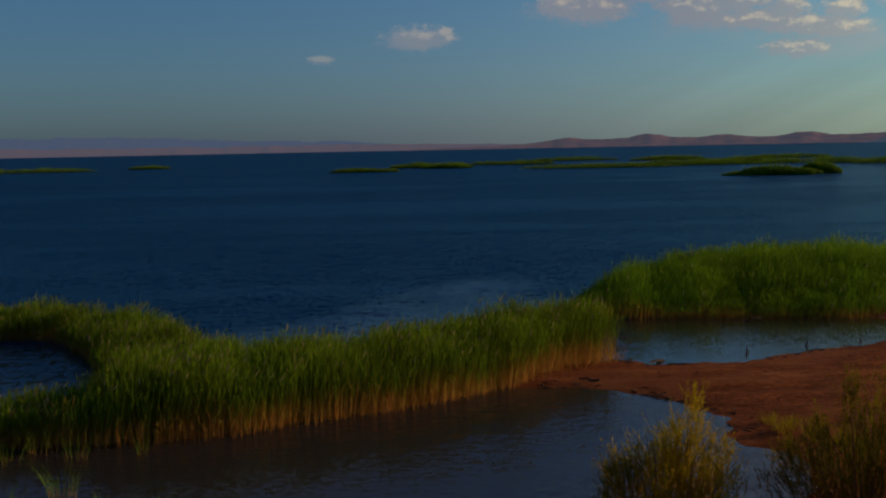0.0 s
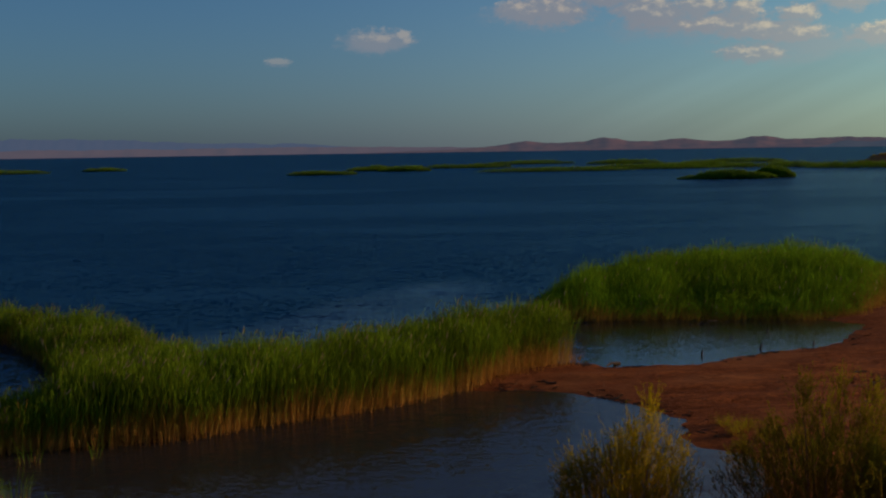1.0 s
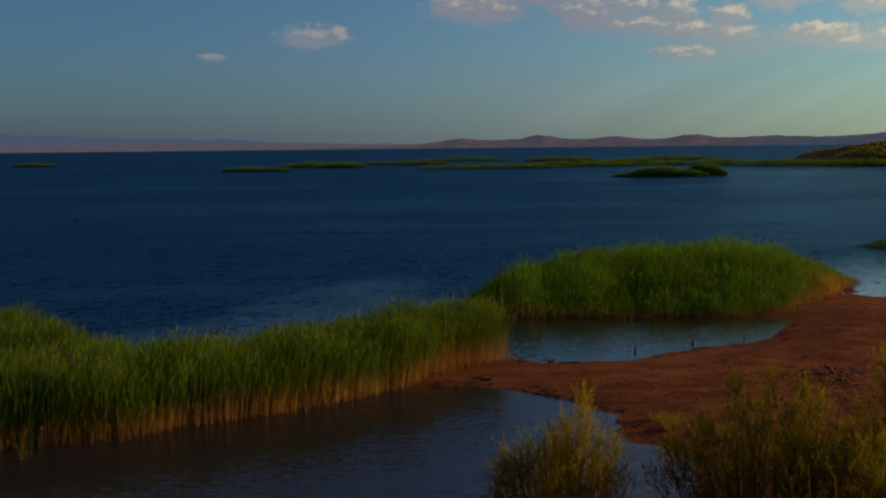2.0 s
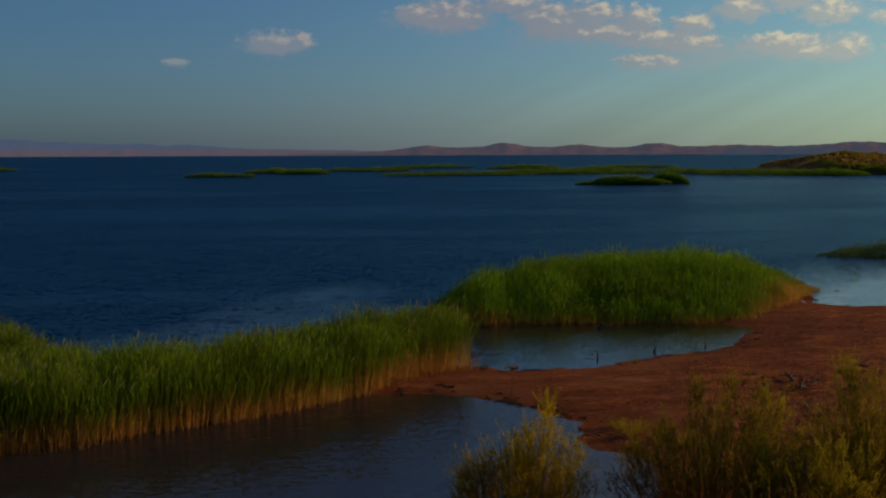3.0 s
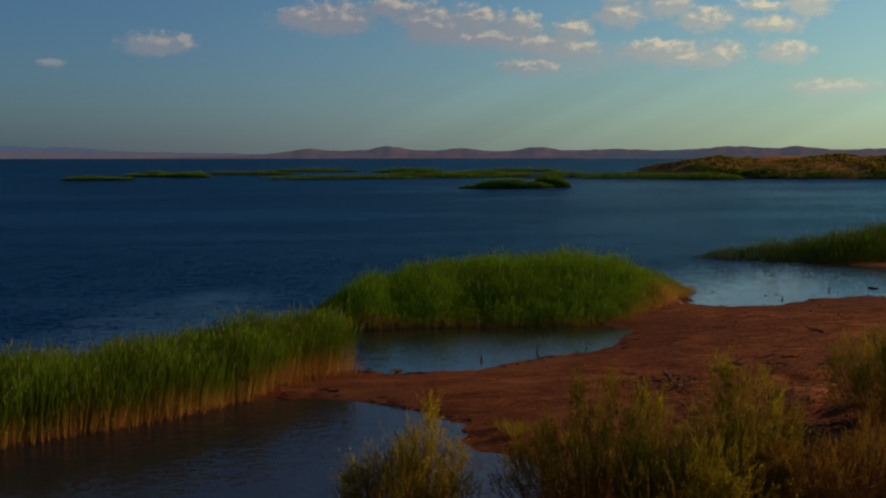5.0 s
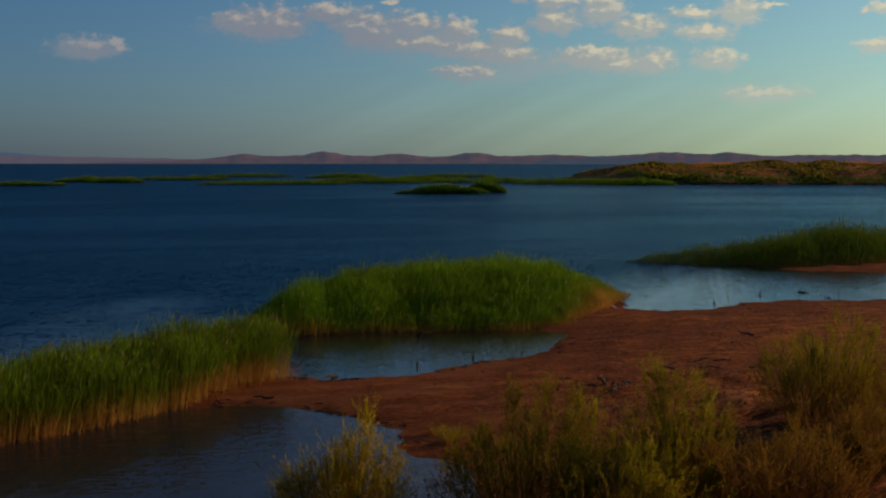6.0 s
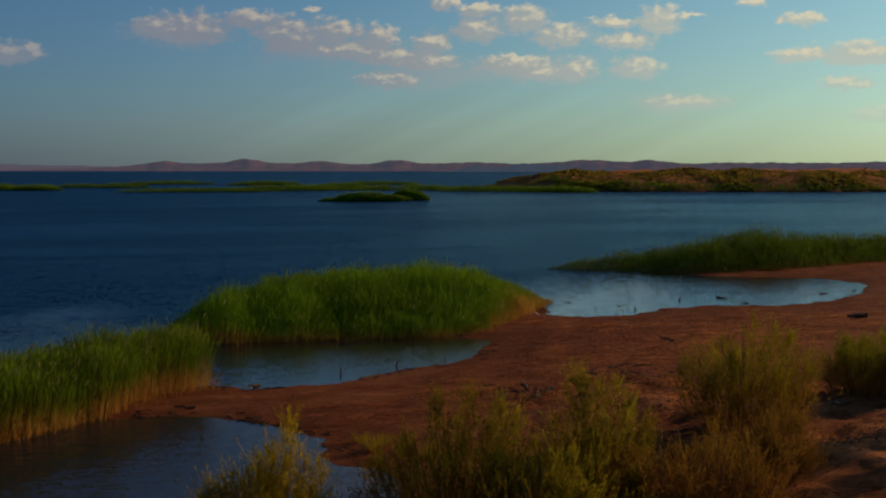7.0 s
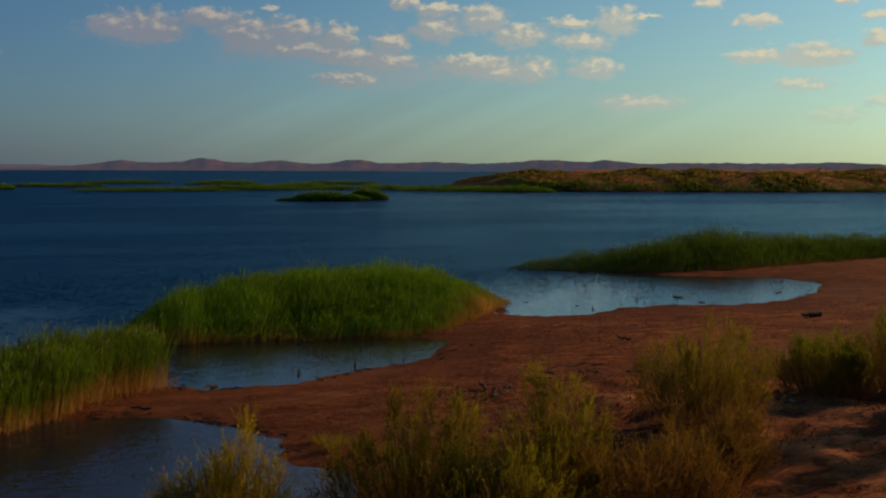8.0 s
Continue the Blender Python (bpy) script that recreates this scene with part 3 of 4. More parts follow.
        pts = np.stack([q - hang * 0.3, q + hang * 0.4, q + hang * 1.1], 1)
        pw = np.array([0.02, 0.06, 0.012])[None] * rng.uniform(0.7, 1.4, k)[:, None]
        pv = strips(pts, pw, side[pick])
        part("plumes", mesh_from("reed_plumes", *pv, [PLUME], {"tip": np.full(len(pv[0]), 0.6)}), bed, "pale drooping seed plumes")
    return bed


FRONT_BED = [(-17, 32.6), (-13.8, 36.7), (-11.2, 36.9), (-8.7, 37.4), (-6.5, 38.1), (-4.2, 39.8), (-1.7, 41.3), (0.6, 43.0), (3.0, 45.4), (4.8, 48.4), (7.2, 50.6),
             (6.3, 53.6), (4.2, 54), (0.5, 49.6), (-4, 45.2), (-8.3, 44.0), (-11.0, 43.6), (-11.9, 40.8), (-14.5, 39.4), (-19, 37.5)]
BACK_BED = [(-8.3, 43.2), (-11.9, 42.2), (-13.6, 47), (-15.0, 51), (-17, 55), (-19, 58.3), (-24, 58.6), (-30, 58), (-31, 62), (-20, 63), (-13.5, 58), (-10.5, 53), (-7.5, 46)]
ROUND_BED = [(5.6, 55), (8.4, 61.9), (13.1, 61.8), (17.4, 61.2), (20.4, 60.7), (24.0, 61.8), (28.6, 67.6), (33.6, 75.6), (32.6, 80), (26, 82.5), (20.5, 81), (15, 77.5), (9.5, 71.5), (6.8, 66), (5.5, 58)]
POINT_BED = [(43.2, 100.2), (44.6, 97.6), (47.5, 95.0), (55.4, 90.6), (62, 90), (69, 91.5), (84, 96.5), (110, 98), (110, 108), (86, 106), (68, 107), (58, 103), (46, 102.5)]

reed_bed("tall green reeds with straw-brown feet along the pond", FRONT_BED, 33000, 2.5, REED, 11, width=0.016, leaves=5, plumes=0.03, leaf=0.42, shape=lambda x, y: 1 - 0.4 * np.clip((-10 - x) / 2.5, 0, 1) + 0.07 * waves(x, y, 3.2, 21))
reed_bed("green reeds with pale plumes round a small inlet", BACK_BED, 13000, 1.75, REED, 12, width=0.017, plumes=0.08, shape=lambda x, y: 0.9 + 0.16 * waves(x, y, 3.0, 27))
reed_bed("dense fresh-green mound of reeds between two ponds", ROUND_BED, 38000, 2.75, REED_FRESH, 13, width=0.017, leaves=6, leaf=0.42, plumes=0.01, edge_low=0.7, edge=2.6, dry=lambda x, y, d: np.clip(0.62 * np.exp(-d / 1.7) + 0.65 * np.clip((x - 23) / 10, 0, 1) * np.clip((76 - y + 0.4 * (x - 24)) / 9, 0, 1), 0, 0.8),
         shape=lambda x, y: np.clip(0.42 + (y - 61.2 + 0.9 * np.maximum(5.5 - 0.9 * np.abs(x - 8.5), 0)) / 14.0 + 0.1 * waves(x, y, 5.0, 25), 0.35, 1) * np.clip(1.04 - 0.74 * np.clip((x - 25) / 8.5, 0, 1) + 0.12 * waves(x, y, 6.5, 23) + 0.05 * waves(x, y, 2.2, 24), 0.3, 1.25))
reed_bed("dark green reed point beyond the shallow bay", POINT_BED, 17000, 2.15, REED_DARK, 14, width=0.026, leaves=6, leaf=0.45, plumes=0.0, edge_low=0.85, edge=2.6,
         shape=lambda x, y: np.clip(0.45 + (y - 90.5 - 0.8 * np.maximum(54 - x, 0) - 0.12 * np.maximum(x - 62, 0)) / 9.0, 0.4, 1) * (0.5 + 0.6 * np.clip((x - 44) / 12, 0, 1) + 0.42 * np.exp(-((x - 63) / 4.5) ** 2) + 0.13 * waves(x, y, 5.0, 4) + 0.08 * waves(x, y, 2.0, 5)))

STRAW = plant_material("dry_reed_stems", (0.38, 0.19, 0.042), (0.34, 0.185, 0.036), (0.2, 0.18, 0.02), (0.3, 0.8), 0.35, 0.45)
reed_bed("dry straw-brown reed stems leaning over the pond", [(-14, 36.4), (-11.2, 36.5), (-8.7, 37.0), (-6.5, 37.7), (-4.2, 39.4), (-1.7, 40.9), (0.6, 42.7), (3.0, 45.0), (5.2, 47.6), (7.8, 50.2), (6.6, 51), (4, 48.6), (0.4, 44), (-4.6, 41.2), (-8.6, 38.8), (-14, 38.0)],
         1700, 1.35, STRAW, 15, width=0.018, leaves=2, leaf=0.35, plumes=0.0, lean=(0.06, -0.1), edge_low=0.6, edge=0.8, name="reed_fringe",
         shape=lambda x, y: np.clip(0.85 + 0.35 * waves(x, y, 1.3, 31) + 0.2 * waves(x, y, 0.5, 32), 0.3, 1.5))


def islet(cx, cy, length, deep, tall, seed, count=1300, label="low green reed islet in the open lake"):
    """A low islet of reeds, long across the view."""
    a = math.atan2(cx, cy)
    r = random.Random(seed)
    poly = []
    for i in range(14):
        t = i / 14 * 2 * math.pi
        u, v = math.cos(t) * length / 2 * r.uniform(0.85, 1.1), math.sin(t) * deep / 2 * r.uniform(0.7, 1.2)
        poly.append((cx + u * math.cos(a) + v * math.sin(a), cy - u * math.sin(a) + v * math.cos(a)))
    return reed_bed(label, poly, count, tall, ISLET, seed, width=0.13, leaves=4, leaf=0.75, plumes=0.0, edge_low=0.5, shape=lambda x, y: (0.35 + 0.75 * np.sqrt(np.clip(1 - (((x - cx) * math.cos(a) - (y - cy) * math.sin(a)) * 2 / length) ** 2, 0, 1))) * (1 + 0.25 * waves(x, y, 15.0, seed + 3)),
                    name="reed_islet", group="reed islets", edge=1.5)


# ---- bushes ----


def tamarisk(x, y, wide, tall, mat, seed, label, stems=40, sprays=40, leaders=None):
    """A feathery bush: branching stems that fan out, and fine upright sprays."""
    rng = np.random.RandomState(seed)
    base = Vector((x, y, float(ground_height(np.array([x]), np.array([y]))[0]) - 0.05))
    bush = tagged(new("tamarisk_bush"), label, "bush", "tamarisk bushes")
    bush.location = base
    ang = rng.uniform(0, 2 * np.pi, stems)
    rad = wide * 0.5 * np.sqrt(rng.uniform(0.02, 1, stems))
    top = tall * (1 - 0.6 * (rad / (wide * 0.5)) ** 2) * rng.uniform(0.72, 1.05, stems)
    ends = np.stack([np.cos(ang) * rad, np.sin(ang) * rad, top], -1)
    start = np.stack([np.cos(ang), np.sin(ang), np.zeros(stems)], -1) * (0.05 + 0.5 * rad)[:, None]
    s = np.linspace(0, 1, 7)

    def on(i, t):
        t = np.asarray(t)[..., None]
        flat = start[i] + (ends[i] - start[i]) * t ** 0.9
        lift = np.zeros_like(flat)
        lift[..., 2] = (0.22 * top[i] * np.sin(np.pi * np.asarray(t)[..., 0]))
        return flat + lift

    idx = np.arange(stems)
    pts = np.stack([on(idx, np.full(stems, t)) for t in s], 1)
    pts += rng.normal(0, 0.03, pts.shape) * s[None, :, None]
    radii = (0.028 * (1 - 0.85 * s))[None] * rng.uniform(0.6, 1.3, stems)[:, None]
    for j in range(0, stems, 3):
        part("branch", mesh_from("tamarisk_branch", *tubes(pts[j:j + 1], radii[j:j + 1]), [BARK], smooth=True), bush)
    # upright feathery sprays that fill a lobed dome
    m = stems * sprays
    ta = rng.uniform(0, 2 * np.pi, m)
    rr = np.sqrt(rng.uniform(0, 1, m))
    lobe = 1 + 0.16 * np.sin(3 * ta + seed) + 0.12 * np.sin(7 * ta + 2 * seed)
    dome = tall * (1 - 0.55 * rr ** 2.4) * (0.86 + 0.14 * np.sin(5 * ta + 9 * rr + seed) * rr)
    # most sprays crowd into upright plumes, some of them leaders above the dome
    count = len(leaders) if leaders else 13
    if leaders:
        spots = np.array(leaders)
        la, lr, lt = np.arctan2(spots[:, 1], spots[:, 0]), np.hypot(spots[:, 0], spots[:, 1]) / (wide * 0.5), spots[:, 2]
    else:
        la, lr = rng.uniform(0, 2 * np.pi, count), np.sqrt(rng.uniform(0.0, 0.85, count))
        lt = tall * (1.08 - 0.4 * lr ** 2) * rng.uniform(0.85, 1.08, count)
    lead = rng.randint(0, count, m)
    plume = rng.uniform(0, 1, m) < 0.55
    climb = rng.uniform(0, 1, m) ** 0.8
    spread = 0.30 * np.sqrt(1.05 - climb) * rng.normal(0, 1, (2, m))
    qx = np.cos(la[lead]) * lr[lead] + spread[0] / (wide * 0.5)
    qy = np.sin(la[lead]) * lr[lead] + spread[1] / (wide * 0.5)
    ta = np.where(plume, np.arctan2(qy, qx), ta)
    rr = np.where(plume, np.hypot(qx, qy), rr)
    lobe = np.where(plume, 1.0, lobe)
    up = np.where(plume, (lt[lead] - 0.3) * climb, dome * (rng.uniform(0.0, 1.0, m) ** 0.8 * 0.82 + 0.01))
    flare = 0.8 + 0.2 * np.clip(up / (0.45 * tall), 0, 1)
    px, py = np.cos(ta) * rr * wide * 0.5 * lobe * flare, np.sin(ta) * rr * wide * 0.5 * lobe * flare
    p0 = np.stack([px, py, up], -1)
    ln = rng.uniform(0.28, 0.62, m) * (1 + 0.9 * (rng.uniform(0, 1, m) < 0.06))
    way = np.stack([np.cos(ta) * 0.45 * rr, np.sin(ta) * 0.45 * rr, np.ones(m)], -1) + rng.normal(0, 0.30, (m, 3))
    way /= np.linalg.norm(way, axis=1, keepdims=True)
    p2 = p0 + way * ln[:, None]
    p1 = (p0 + p2) / 2 + rng.normal(0, 0.02, (m, 3))
    side = np.stack([-np.sin(ta), np.cos(ta), rng.normal(0, 0.3, m)], -1)
    twigs = strips(np.stack([p0, p1, p2], 1), np.tile([0.009, 0.008, 0.004], (m, 1)), side)
    k = 17
    leaf_own = np.repeat(np.arange(m), k)
    u = rng.uniform(0.05, 1.0, m * k)
    q0 = p0[leaf_own] + (p2 - p0)[leaf_own] * u[:, None]
    lw = way[leaf_own] + rng.normal(0, 0.5, (m * k, 3))
    lw /= np.linalg.norm(lw, axis=1, keepdims=True)
    ll = rng.uniform(0.04, 0.11, m * k)
    q1 = q0 + lw * ll[:, None]
    ls = np.cross(lw, rng.normal(0, 1, (m * k, 3)))
    ls /= np.linalg.norm(ls, axis=1, keepdims=True) + 1e-9
    leaves = strips(np.stack([q0, q1], 1), np.tile([0.014, 0.006], (m * k, 1)), ls)
    tipv = np.concatenate([np.repeat(np.clip(p1[:, 2] / tall, 0, 1), 6), np.repeat(np.clip(q1[:, 2] / tall, 0, 1), 4)])
    part("foliage", mesh_from("tamarisk_foliage", *joined(twigs, leaves), [mat], {"tip": tipv}), bush, "fine feathery olive sprays")
    return bush


tamarisk(5.3, 28.6, 3.2, 2.6, TAMARISK_YELLOW, 61, "yellow-green feathery tamarisk bush at the pond's edge", stems=36, sprays=62,
         leaders=[(0.6, 0.0, 3.6), (0.65, 0.1, 3.2), (0.15, 0.1, 2.8), (-0.2, -0.2, 2.65), (0.3, 0.3, 2.7), (-0.75, 0.0, 2.3), (-1.05, 0.1, 2.1), (-1.35, 0.0, 1.8), (1.25, 0.0, 2.3), (0.9, -0.3, 2.5)])
tamarisk(10.0, 28.4, 4.6, 2.7, TAMARISK, 62, "broad olive tamarisk bush on the silt slope", stems=64,
         leaders=[(-0.4, 0.1, 3.5), (0.5, 0.2, 3.6), (0.0, -0.2, 3.0), (-1.2, 0.0, 2.5), (1.3, 0.3, 3.2), (1.6, 0.0, 2.9), (-1.8, 0.2, 1.9), (0.8, -0.4, 2.8), (2.1, 0.0, 2.2)])
tamarisk(13.8, 28.0, 3.0, 3.0, TAMARISK, 63, "upright olive-yellow tamarisk bush on the silt slope", stems=48,
         leaders=[(-0.6, 0.1, 3.9), (-0.45, -0.1, 3.7), (0.1, 0.2, 3.4), (0.5, 0.0, 3.5), (-1.1, 0.1, 2.6), (0.9, 0.2, 3.0), (1.3, 0.0, 2.3)])
tamarisk(22.2, 34.2, 4.5, 3.5, TAMARISK, 64, "tall yellowish tamarisk bush with bare lower branches", stems=62, sprays=44)
tamarisk(12.0, 26.5, 4.2, 2.1, TAMARISK, 67, "low dense olive tamarisk bush on the silt slope", stems=50)
tamarisk(15.9, 26.4, 4.4, 2.3, TAMARISK_BROWN, 68, "low brownish tamarisk bush on the silt slope", stems=50)
tamarisk(19.3, 28.4, 2.6, 1.9, TAMARISK_BROWN, 71, "low rusty-brown tamarisk bush on the sand", stems=40, sprays=34)
tamarisk(29.6, 37.6, 4.6, 2.3, TAMARISK_GREEN, 65, "rounded unseen dark green tamarisk bush that shades the sand", stems=66, sprays=46)
tamarisk(33.0, 37.4, 5.2, 2.8, TAMARISK_GREEN, 66, "large unseen dark green tamarisk bush that shades the sand", stems=70, sprays=46)
# two bushes added right of view, stretched tall to throw shadow bands
tamarisk(31.4, 32.5, 2.2, 5.0, TAMARISK_GREEN, 69, "unseen dark green tamarisk bush that shades the sand", stems=56, sprays=48)
tamarisk(31.6, 29.9, 2.4, 5.0, TAMARISK_GREEN, 70, "unseen dark green tamarisk bush that shades the sand", stems=56, sprays=48)

# ---- scrub on the far dune ----


def dune_scrub():
    """Low clumps of scrub all over the far cape, many small twigs each."""
    rng = np.random.RandomState(77)
    xy = np.concatenate([scatter(CAPE, 1500, rng), scatter([(194, 500), (201, 458), (216, 428), (275, 406), (336, 394), (440, 370), (450, 430), (350, 455), (285, 470), (225, 520)], 15000, rng)])
    n, k = len(xy), 12
    z = ground_height(xy[:, 0], xy[:, 1])
    size = (0.25 + 0.6 * rng.uniform(0, 1, n) ** 2) * (1 + 0.7 * waves(xy[:, 0], xy[:, 1], 30.0, 9).clip(-0.6, 1))
    own = np.repeat(np.arange(n), k)
    a, el = rng.uniform(0, 2 * np.pi, n * k), rng.uniform(0.15, 1.0, n * k)
    foot = np.stack([xy[own, 0], xy[own, 1], z[own]], -1)
    way = np.stack([np.cos(a) * (1 - el * 0.6) * 1.5, np.sin(a) * (1 - el * 0.6) * 1.5, el], -1) * size[own][:, None]
    p0, p1 = foot + way * 0.25, foot + way * rng.uniform(0.7, 1.1, n * k)[:, None]
    side = np.cross(way, rng.normal(0, 1, (n * k, 3)))
    side /= np.linalg.norm(side, axis=1, keepdims=True)
    v = strips(np.stack([p0, p1], 1), np.stack([size[own] * 0.7, size[own] * 0.35], 1), side)
    tagged(new("dune_scrub", mesh_from("dune_scrub", *v, [SCRUB], {"tip": np.repeat(el, 4)})), "olive and brown scrub over the far sandy cape", "scrub", kind="stuff")


dune_scrub()

# ---- islets ----
for i, (cx, cy, length, deep, tall) in enumerate([
    (81, 325, 14, 5, 0.8), (87.5, 322, 21, 6, 2.4), (98, 329, 10, 5, 1.1), (102.6, 333, 12, 6, 2.6),
    (60, 466, 62, 14, 1.9), (98, 485, 56, 16, 2.8), (128, 520, 50, 16, 3.0), (150, 478, 60, 16, 2.7), (176, 442, 56, 18, 2.9), (190, 425, 34, 16, 3.0),
]):
    islet(cx, cy, length, deep, tall * (1.0 if i < 4 else 0.7), 100 + i)
for i, (cx, cy, length, deep, tall) in enumerate([
    (-29, 462, 28, 9, 1.6), (-12, 540, 24, 10, 2.2), (2, 518, 24, 10, 2.4), (32, 580, 46, 12, 2.0), (-200, 606, 60, 12, 2.2), (-157, 660, 24, 10, 2.0),
    (75, 690, 50, 14, 2.0), (118, 640, 44, 14, 2.6), (180, 640, 50, 14, 2.2),
]):
    islet(cx, cy, length, deep, tall * 0.85, 130 + i)

reed_bed("low green reeds along the foot of the far cape", [(198, 470), (214, 428), (275, 405), (336, 393), (430, 372), (432, 377), (337, 399), (277, 411), (220, 436), (204, 470)],
         2600, 1.5, ISLET, 170, width=0.16, leaves=2, leaf=0.8, plumes=0.0, edge_low=0.4, name="shore_reeds")

# ---- driftwood, stubs and litter ----


def at_ground(x, y, sink=0.02):
    return Vector((x, y, max(float(ground_height(np.array([x]), np.array([y]))[0]), -0.02) - sink))


def crooked(rng, length, thick, rise, k=6):
    """Points and radii of one crooked piece of wood that starts at its foot."""
    a = rng.uniform(0, 2 * np.pi)
    t = np.linspace(0, 1, k)
    flat = math.sqrt(max(0.0, 1 - rise * rise))
    pts = np.stack([np.cos(a) * t * length * flat, np.sin(a) * t * length * flat, t * length * rise], -1)
    pts[1:] += rng.normal(0, length * 0.035, (k - 1, 3))
    return pts[None], (thick * (1 - 0.6 * t))[None]


def stub(x, y, tall, seed, label="dark broken stub standing in the shallow pond"):
    rng = np.random.RandomState(seed)
    ob = tagged(new("wood_stub"), label, "stub", "stubs in the ponds")
    tall *= 0.7
    ob.location = Vector((x, y, -0.12))
    pts, r = crooked(rng, tall + 0.12, 0.065, 0.96)
    part("stem", mesh_from("stub_stem", *tubes(pts, r, 6), [DRIFTWOOD], smooth=True), ob)
    p2, r2 = crooked(rng, tall * 0.5, 0.025, 0.6)
    part("side_branch", mesh_from("stub_branch", *tubes(p2 + pts[:, 3:4], r2, 5), [DRIFTWOOD], smooth=True), ob)
    return ob


def drift_log(x, y, length, thick, seed, mat, label, twigs=3):
    """A lying piece of driftwood with a few snapped twigs."""
    rng = np.random.RandomState(seed)
    ob = tagged(new("driftwood"), label, "driftwood", "driftwood")
    ob.location = at_ground(x, y, 0.0) + Vector((0, 0, thick * 0.5))
    pts, r = crooked(rng, length, thick, 0.05, 8)
    part("trunk", mesh_from("drift_trunk", *tubes(pts, r, 7), [mat], smooth=True), ob)
    for i in range(twigs):
        p2, r2 = crooked(rng, length * rng.uniform(0.2, 0.4), thick * 0.4, rng.uniform(0.0, 0.3))
        part("twig", mesh_from("drift_twig", *tubes(p2 + pts[:, 2 + i:3 + i], r2, 5), [mat], smooth=True), ob)
    return ob


for i, (x, y, tall) in enumerate([(15.8, 53.1, 0.42), (12.8, 51.5, 0.36), (18.5, 53.9, 0.22), (17.6, 58.0, 0.2), (15.3, 56.1, 0.15), (42.1, 73.7, 0.35), (36.8, 69.8, 0.3), (60.4, 82.3, 0.3)]):
    stub(x, y, tall, 200 + i)
for i, (x, y, length) in enumerate([(9.0, 50.0, 1.0), (45.6, 74.6, 0.9), (45.6, 70.6, 0.5), (34.5, 70.9, 0.25), (36.6, 71.9, 0.25), (34.3, 74.9, 0.25), (54.0, 74.3, 0.8), (57.7, 75.6, 0.4)]):
    drift_log(x, y, length, 0.03 + 0.05 * length, 230 + i, DRIFTWOOD, "dark wet driftwood lying in the shallows", 2)
for i, (x, y, length) in enumerate([(18.3, 43.5, 1.6), (19.6, 44.0, 1.2), (19.8, 42.0, 1.5), (30.7, 54.2, 1.2), (46.3, 59.4, 1.3), (5.8, 45.6, 0.8), (14.5, 60.6, 1.6), (8.8, 62.2, 0.8)]):
    drift_log(x, y, length, 0.06 if i != 4 else 0.2, 250 + i, DRIFTWOOD, "dark crooked driftwood on the red silt", 3 if i < 3 else 1)
drift_log(27.3, 36.5, 0.5, 0.035, 270, PALE, "short bleached pale stick on the sand", 1)
drift_log(29.3, 67.9, 0.9, 0.05, 272, PALE, "bleached pale wood at the bay's corner", 0)


def shore_litter():
    """Clods and broken twigs strewn over the silt."""
    rng = np.random.RandomState(300)
    spit = [(10.5, 31), (10.2, 40), (6, 45.5), (10, 48.5), (15, 50.5), (22, 57), (30, 66), (40, 68), (54, 68), (60, 60), (48, 42), (34, 29), (20, 29)]
    rough = [(13, 33), (12, 38), (17, 45), (24, 46), (36, 45), (38, 36), (30, 29), (18, 29)]
    xy = np.concatenate([scatter(spit, 900, rng), scatter(rough, 2600, rng)])
    n = len(xy)
    z = ground_height(xy[:, 0], xy[:, 1])
    size = 0.02 + 0.05 * rng.uniform(0, 1, n) ** 3 + 0.03 * (rng.uniform(0, 1, n) < 0.05)
    dirs = np.array([[1, 0, 0], [0, 1, 0], [-1, 0, 0], [0, -1, 0], [0, 0, 0.8], [0, 0, -0.6]])
    v = (np.stack([xy[:, 0], xy[:, 1], z + size * 0.2], -1)[:, None] + dirs[None] * size[:, None, None] * rng.uniform(0.5, 1.3, (n, 6, 1))).reshape(-1, 3)
    tri = np.array([[0, 1, 4], [1, 2, 4], [2, 3, 4], [3, 0, 4], [1, 0, 5], [2, 1, 5], [3, 2, 5], [0, 3, 5]])
    f = (np.arange(n) * 6)[:, None, None] + tri[None]
    tagged(new("clay_clods", mesh_from("clay_clods", v, f.reshape(-1, 3), [CLAY])), "small reddish clods strewn over the silt", "clods", kind="stuff")
    xy = np.concatenate([scatter(spit, 250, rng), scatter(rough, 1300, rng)])
    n = len(xy)
    z = ground_height(xy[:, 0], xy[:, 1]) + 0.015
    a, ln = rng.uniform(0, 2 * np.pi, n), rng.uniform(0.12, 0.5, n)
    way = np.stack([np.cos(a), np.sin(a), rng.uniform(-0.02, 0.25, n)], -1) * ln[:, None]
    p0 = np.stack([xy[:, 0], xy[:, 1], z], -1)
    pts = np.stack([p0, p0 + way * 0.5 + rng.normal(0, 0.015, (n, 3)), p0 + way], 1)
    tagged(new("broken_twigs", mesh_from("broken_twigs", *tubes(pts, np.tile([0.011, 0.009, 0.004], (n, 1)), 4), [BARK])), "dry broken twigs strewn over the silt", "twigs", kind="stuff")


shore_litter()


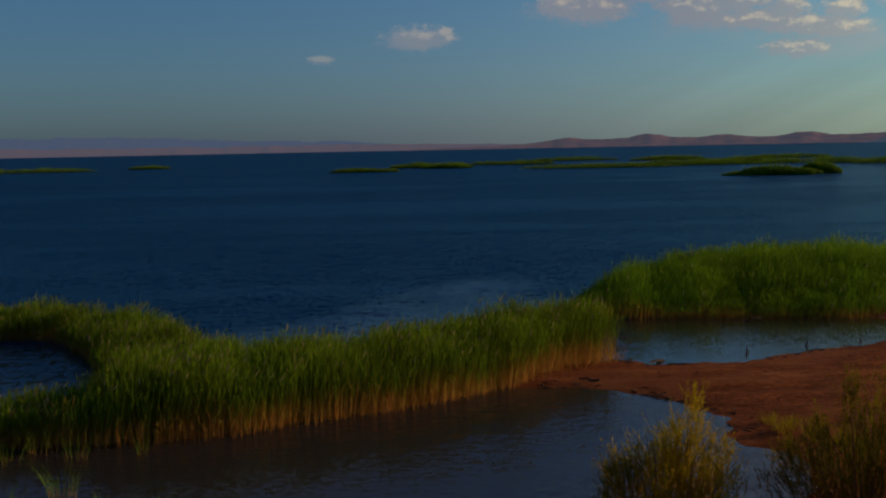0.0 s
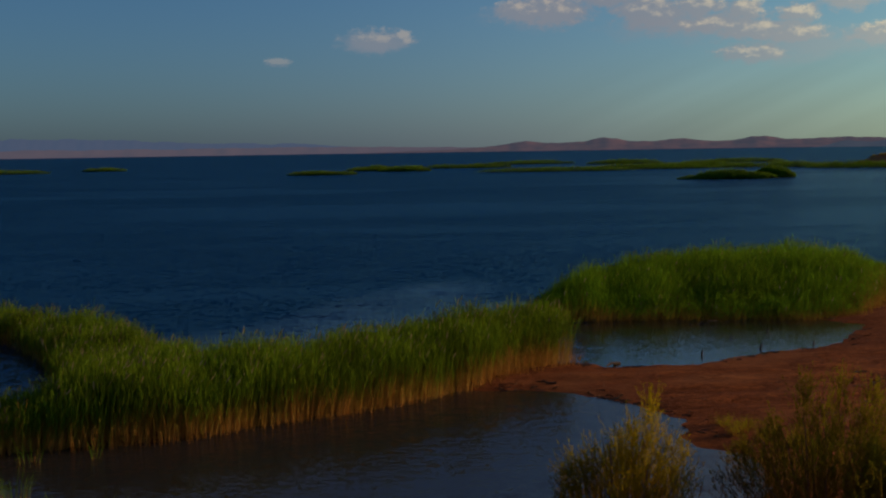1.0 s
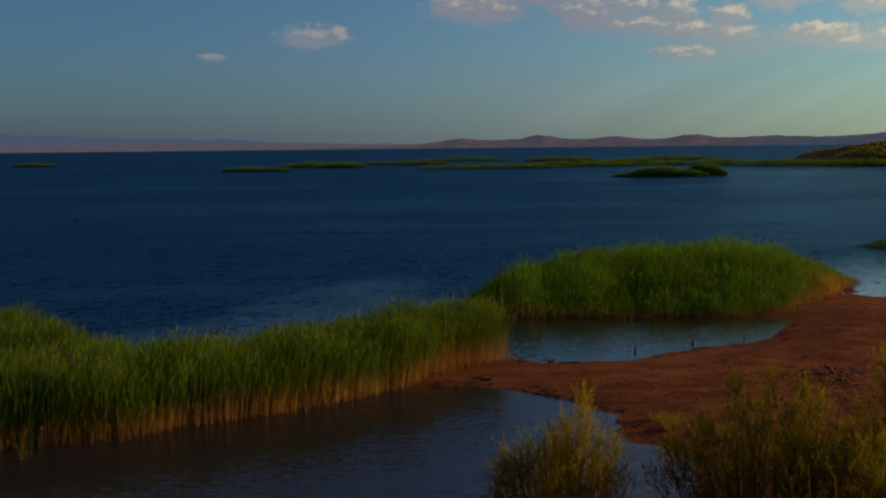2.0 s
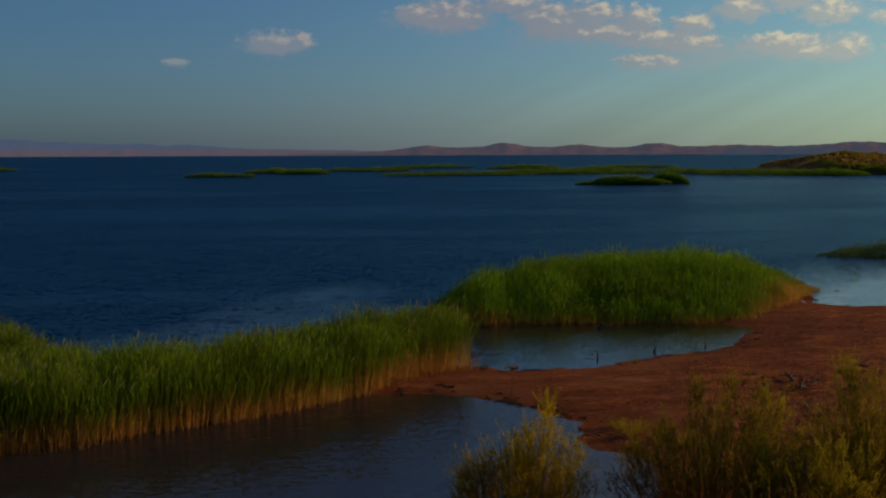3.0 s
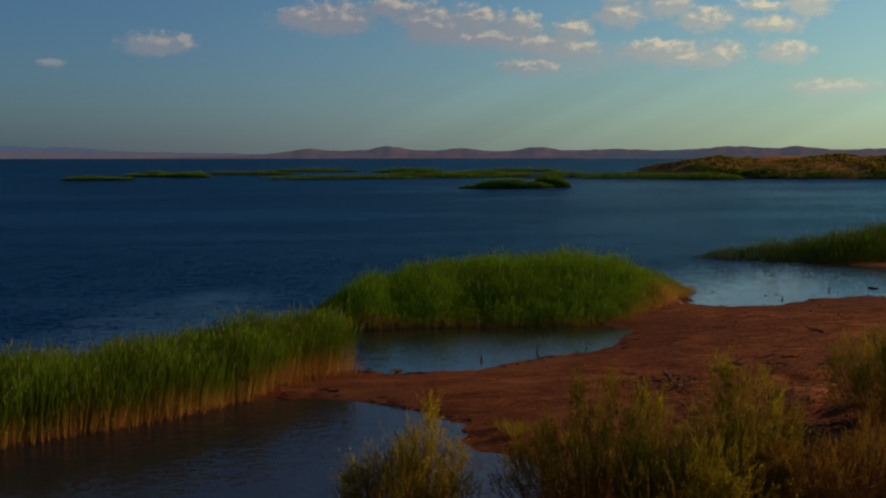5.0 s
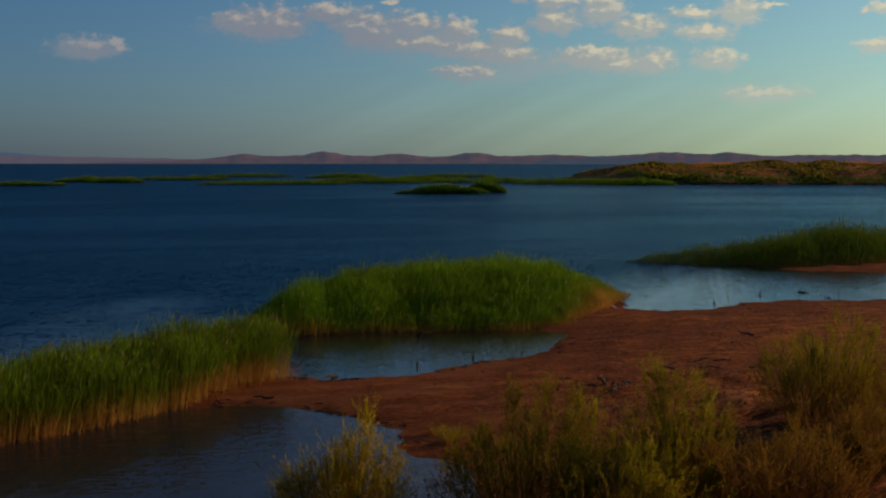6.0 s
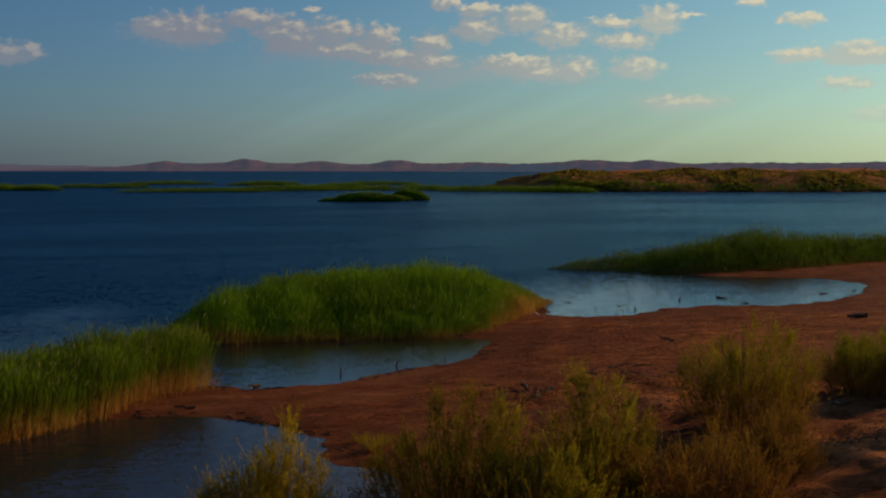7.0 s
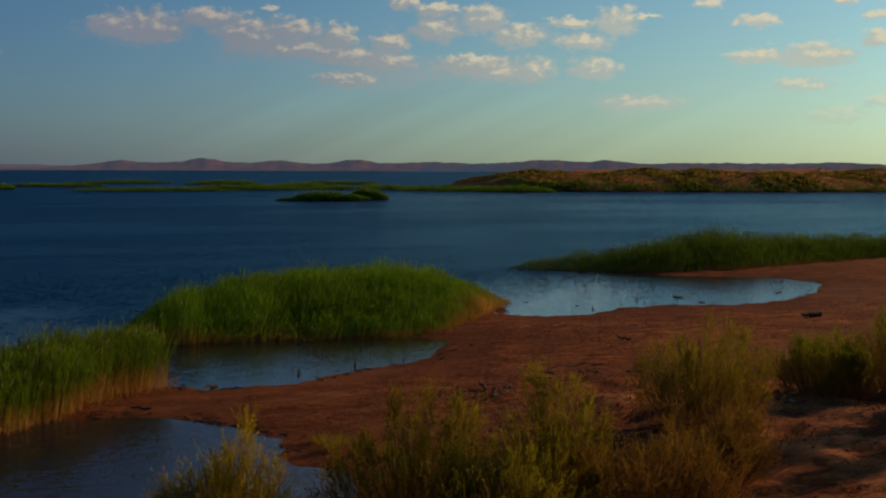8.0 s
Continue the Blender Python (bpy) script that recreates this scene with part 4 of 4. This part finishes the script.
def shore_wrack():
    """Dark stems and scraps washed up in a broken line along the ponds."""
    rng = np.random.RandomState(330)
    line = np.array(LAND[4:43], float)
    seg = rng.randint(0, len(line) - 1, 1700)
    t = rng.uniform(0, 1, len(seg))[:, None]
    xy = line[seg] * (1 - t) + line[seg + 1] * t + rng.normal(0, 0.35, (len(seg), 2))
    z = ground_height(xy[:, 0], xy[:, 1])
    ok = (z > 0.0) & (waves(xy[:, 0], xy[:, 1], 2.6, 19) > -0.1)
    xy, z = xy[ok], z[ok]
    n = len(xy)
    a, ln = rng.uniform(0, 2 * np.pi, n), rng.uniform(0.08, 0.4, n)
    way = np.stack([np.cos(a), np.sin(a) * 0.7, rng.uniform(0.0, 0.12, n)], -1) * ln[:, None]
    p0 = np.stack([xy[:, 0], xy[:, 1], z + 0.015], -1)
    pts = np.stack([p0, p0 + way * 0.5 + rng.normal(0, 0.012, (n, 3)), p0 + way], 1)
    tagged(new("shore_wrack", mesh_from("shore_wrack", *tubes(pts, np.tile([0.02, 0.016, 0.006], (n, 1)), 4), [DRIFTWOOD])), "dark washed-up stems along the ponds' edges", "wrack", kind="stuff")


shore_wrack()

more = random.Random(88)
for i in range(16):
    x, y = (18.6, 43.4) if i < 10 else (24.0, 47.5)
    drift_log(x + more.uniform(-2.2, 2.6), y + more.uniform(-1.6, 1.8), more.uniform(0.5, 1.3), more.uniform(0.03, 0.06), 400 + i, DRIFTWOOD, "dark broken branch on the red silt", 2)


def tuft(x, y, tall, wide, count, mat, seed, label, name="grass_tuft"):
    """A small tuft of thin upright blades."""
    rng = np.random.RandomState(seed)
    a, r = rng.uniform(0, 2 * np.pi, count), wide * 0.5 * np.sqrt(rng.uniform(0, 1, count))
    p0 = np.stack([np.cos(a) * r, np.sin(a) * r, np.zeros(count)], -1)
    h = tall * rng.uniform(0.5, 1.1, count)
    out = np.stack([np.cos(a) * 0.25 + rng.normal(0, 0.12, count), np.sin(a) * 0.25 + rng.normal(0, 0.12, count), np.ones(count)], -1)
    p1 = p0 + out * (h * 0.55)[:, None]
    p2 = p0 + out * h[:, None] * np.array([1.5, 1.5, 1.0])
    v = strips(np.stack([p0, p1, p2], 1), np.tile([0.014, 0.012, 0.003], (count, 1)), np.stack([np.cos(a + 1.5), np.sin(a + 1.5), np.zeros(count)], -1))
    ob = tagged(new(name, mesh_from(name, *v, [mat], {"tip": np.tile([0.1, 0.1, 0.6, 0.6, 1.0, 1.0], count)})), label, "grass", "tufts")
    ob.location = at_ground(x, y, 0.02)
    return ob


for i, (x, y, tall) in enumerate([(10.3, 36.8, 0.5), (10.2, 38.2, 0.35), (10.9, 36.0, 0.55), (10.7, 37.4, 0.4), (11.6, 35.2, 0.5)]):
    tuft(x, y, tall, 0.7, 90, TAMARISK, 320 + i, "dry yellow grass tuft on the silt bank")
for i, (x, y, tall, n) in enumerate([(-10.1, 31.4, 1.3, 46), (-11.3, 30.6, 0.9, 26), (-8.7, 30.3, 0.8, 16), (-7.5, 30.2, 0.7, 10), (-12.9, 35.2, 1.0, 24), (-12.3, 36.3, 1.2, 24), (-11.0, 35.6, 1.0, 16), (-9.2, 36.2, 1.0, 12)]):
    tuft(x, y, tall * 0.8, 0.8, n, REED_FRESH, 340 + i, "thin young reeds growing in the pond", "reed_tuft")
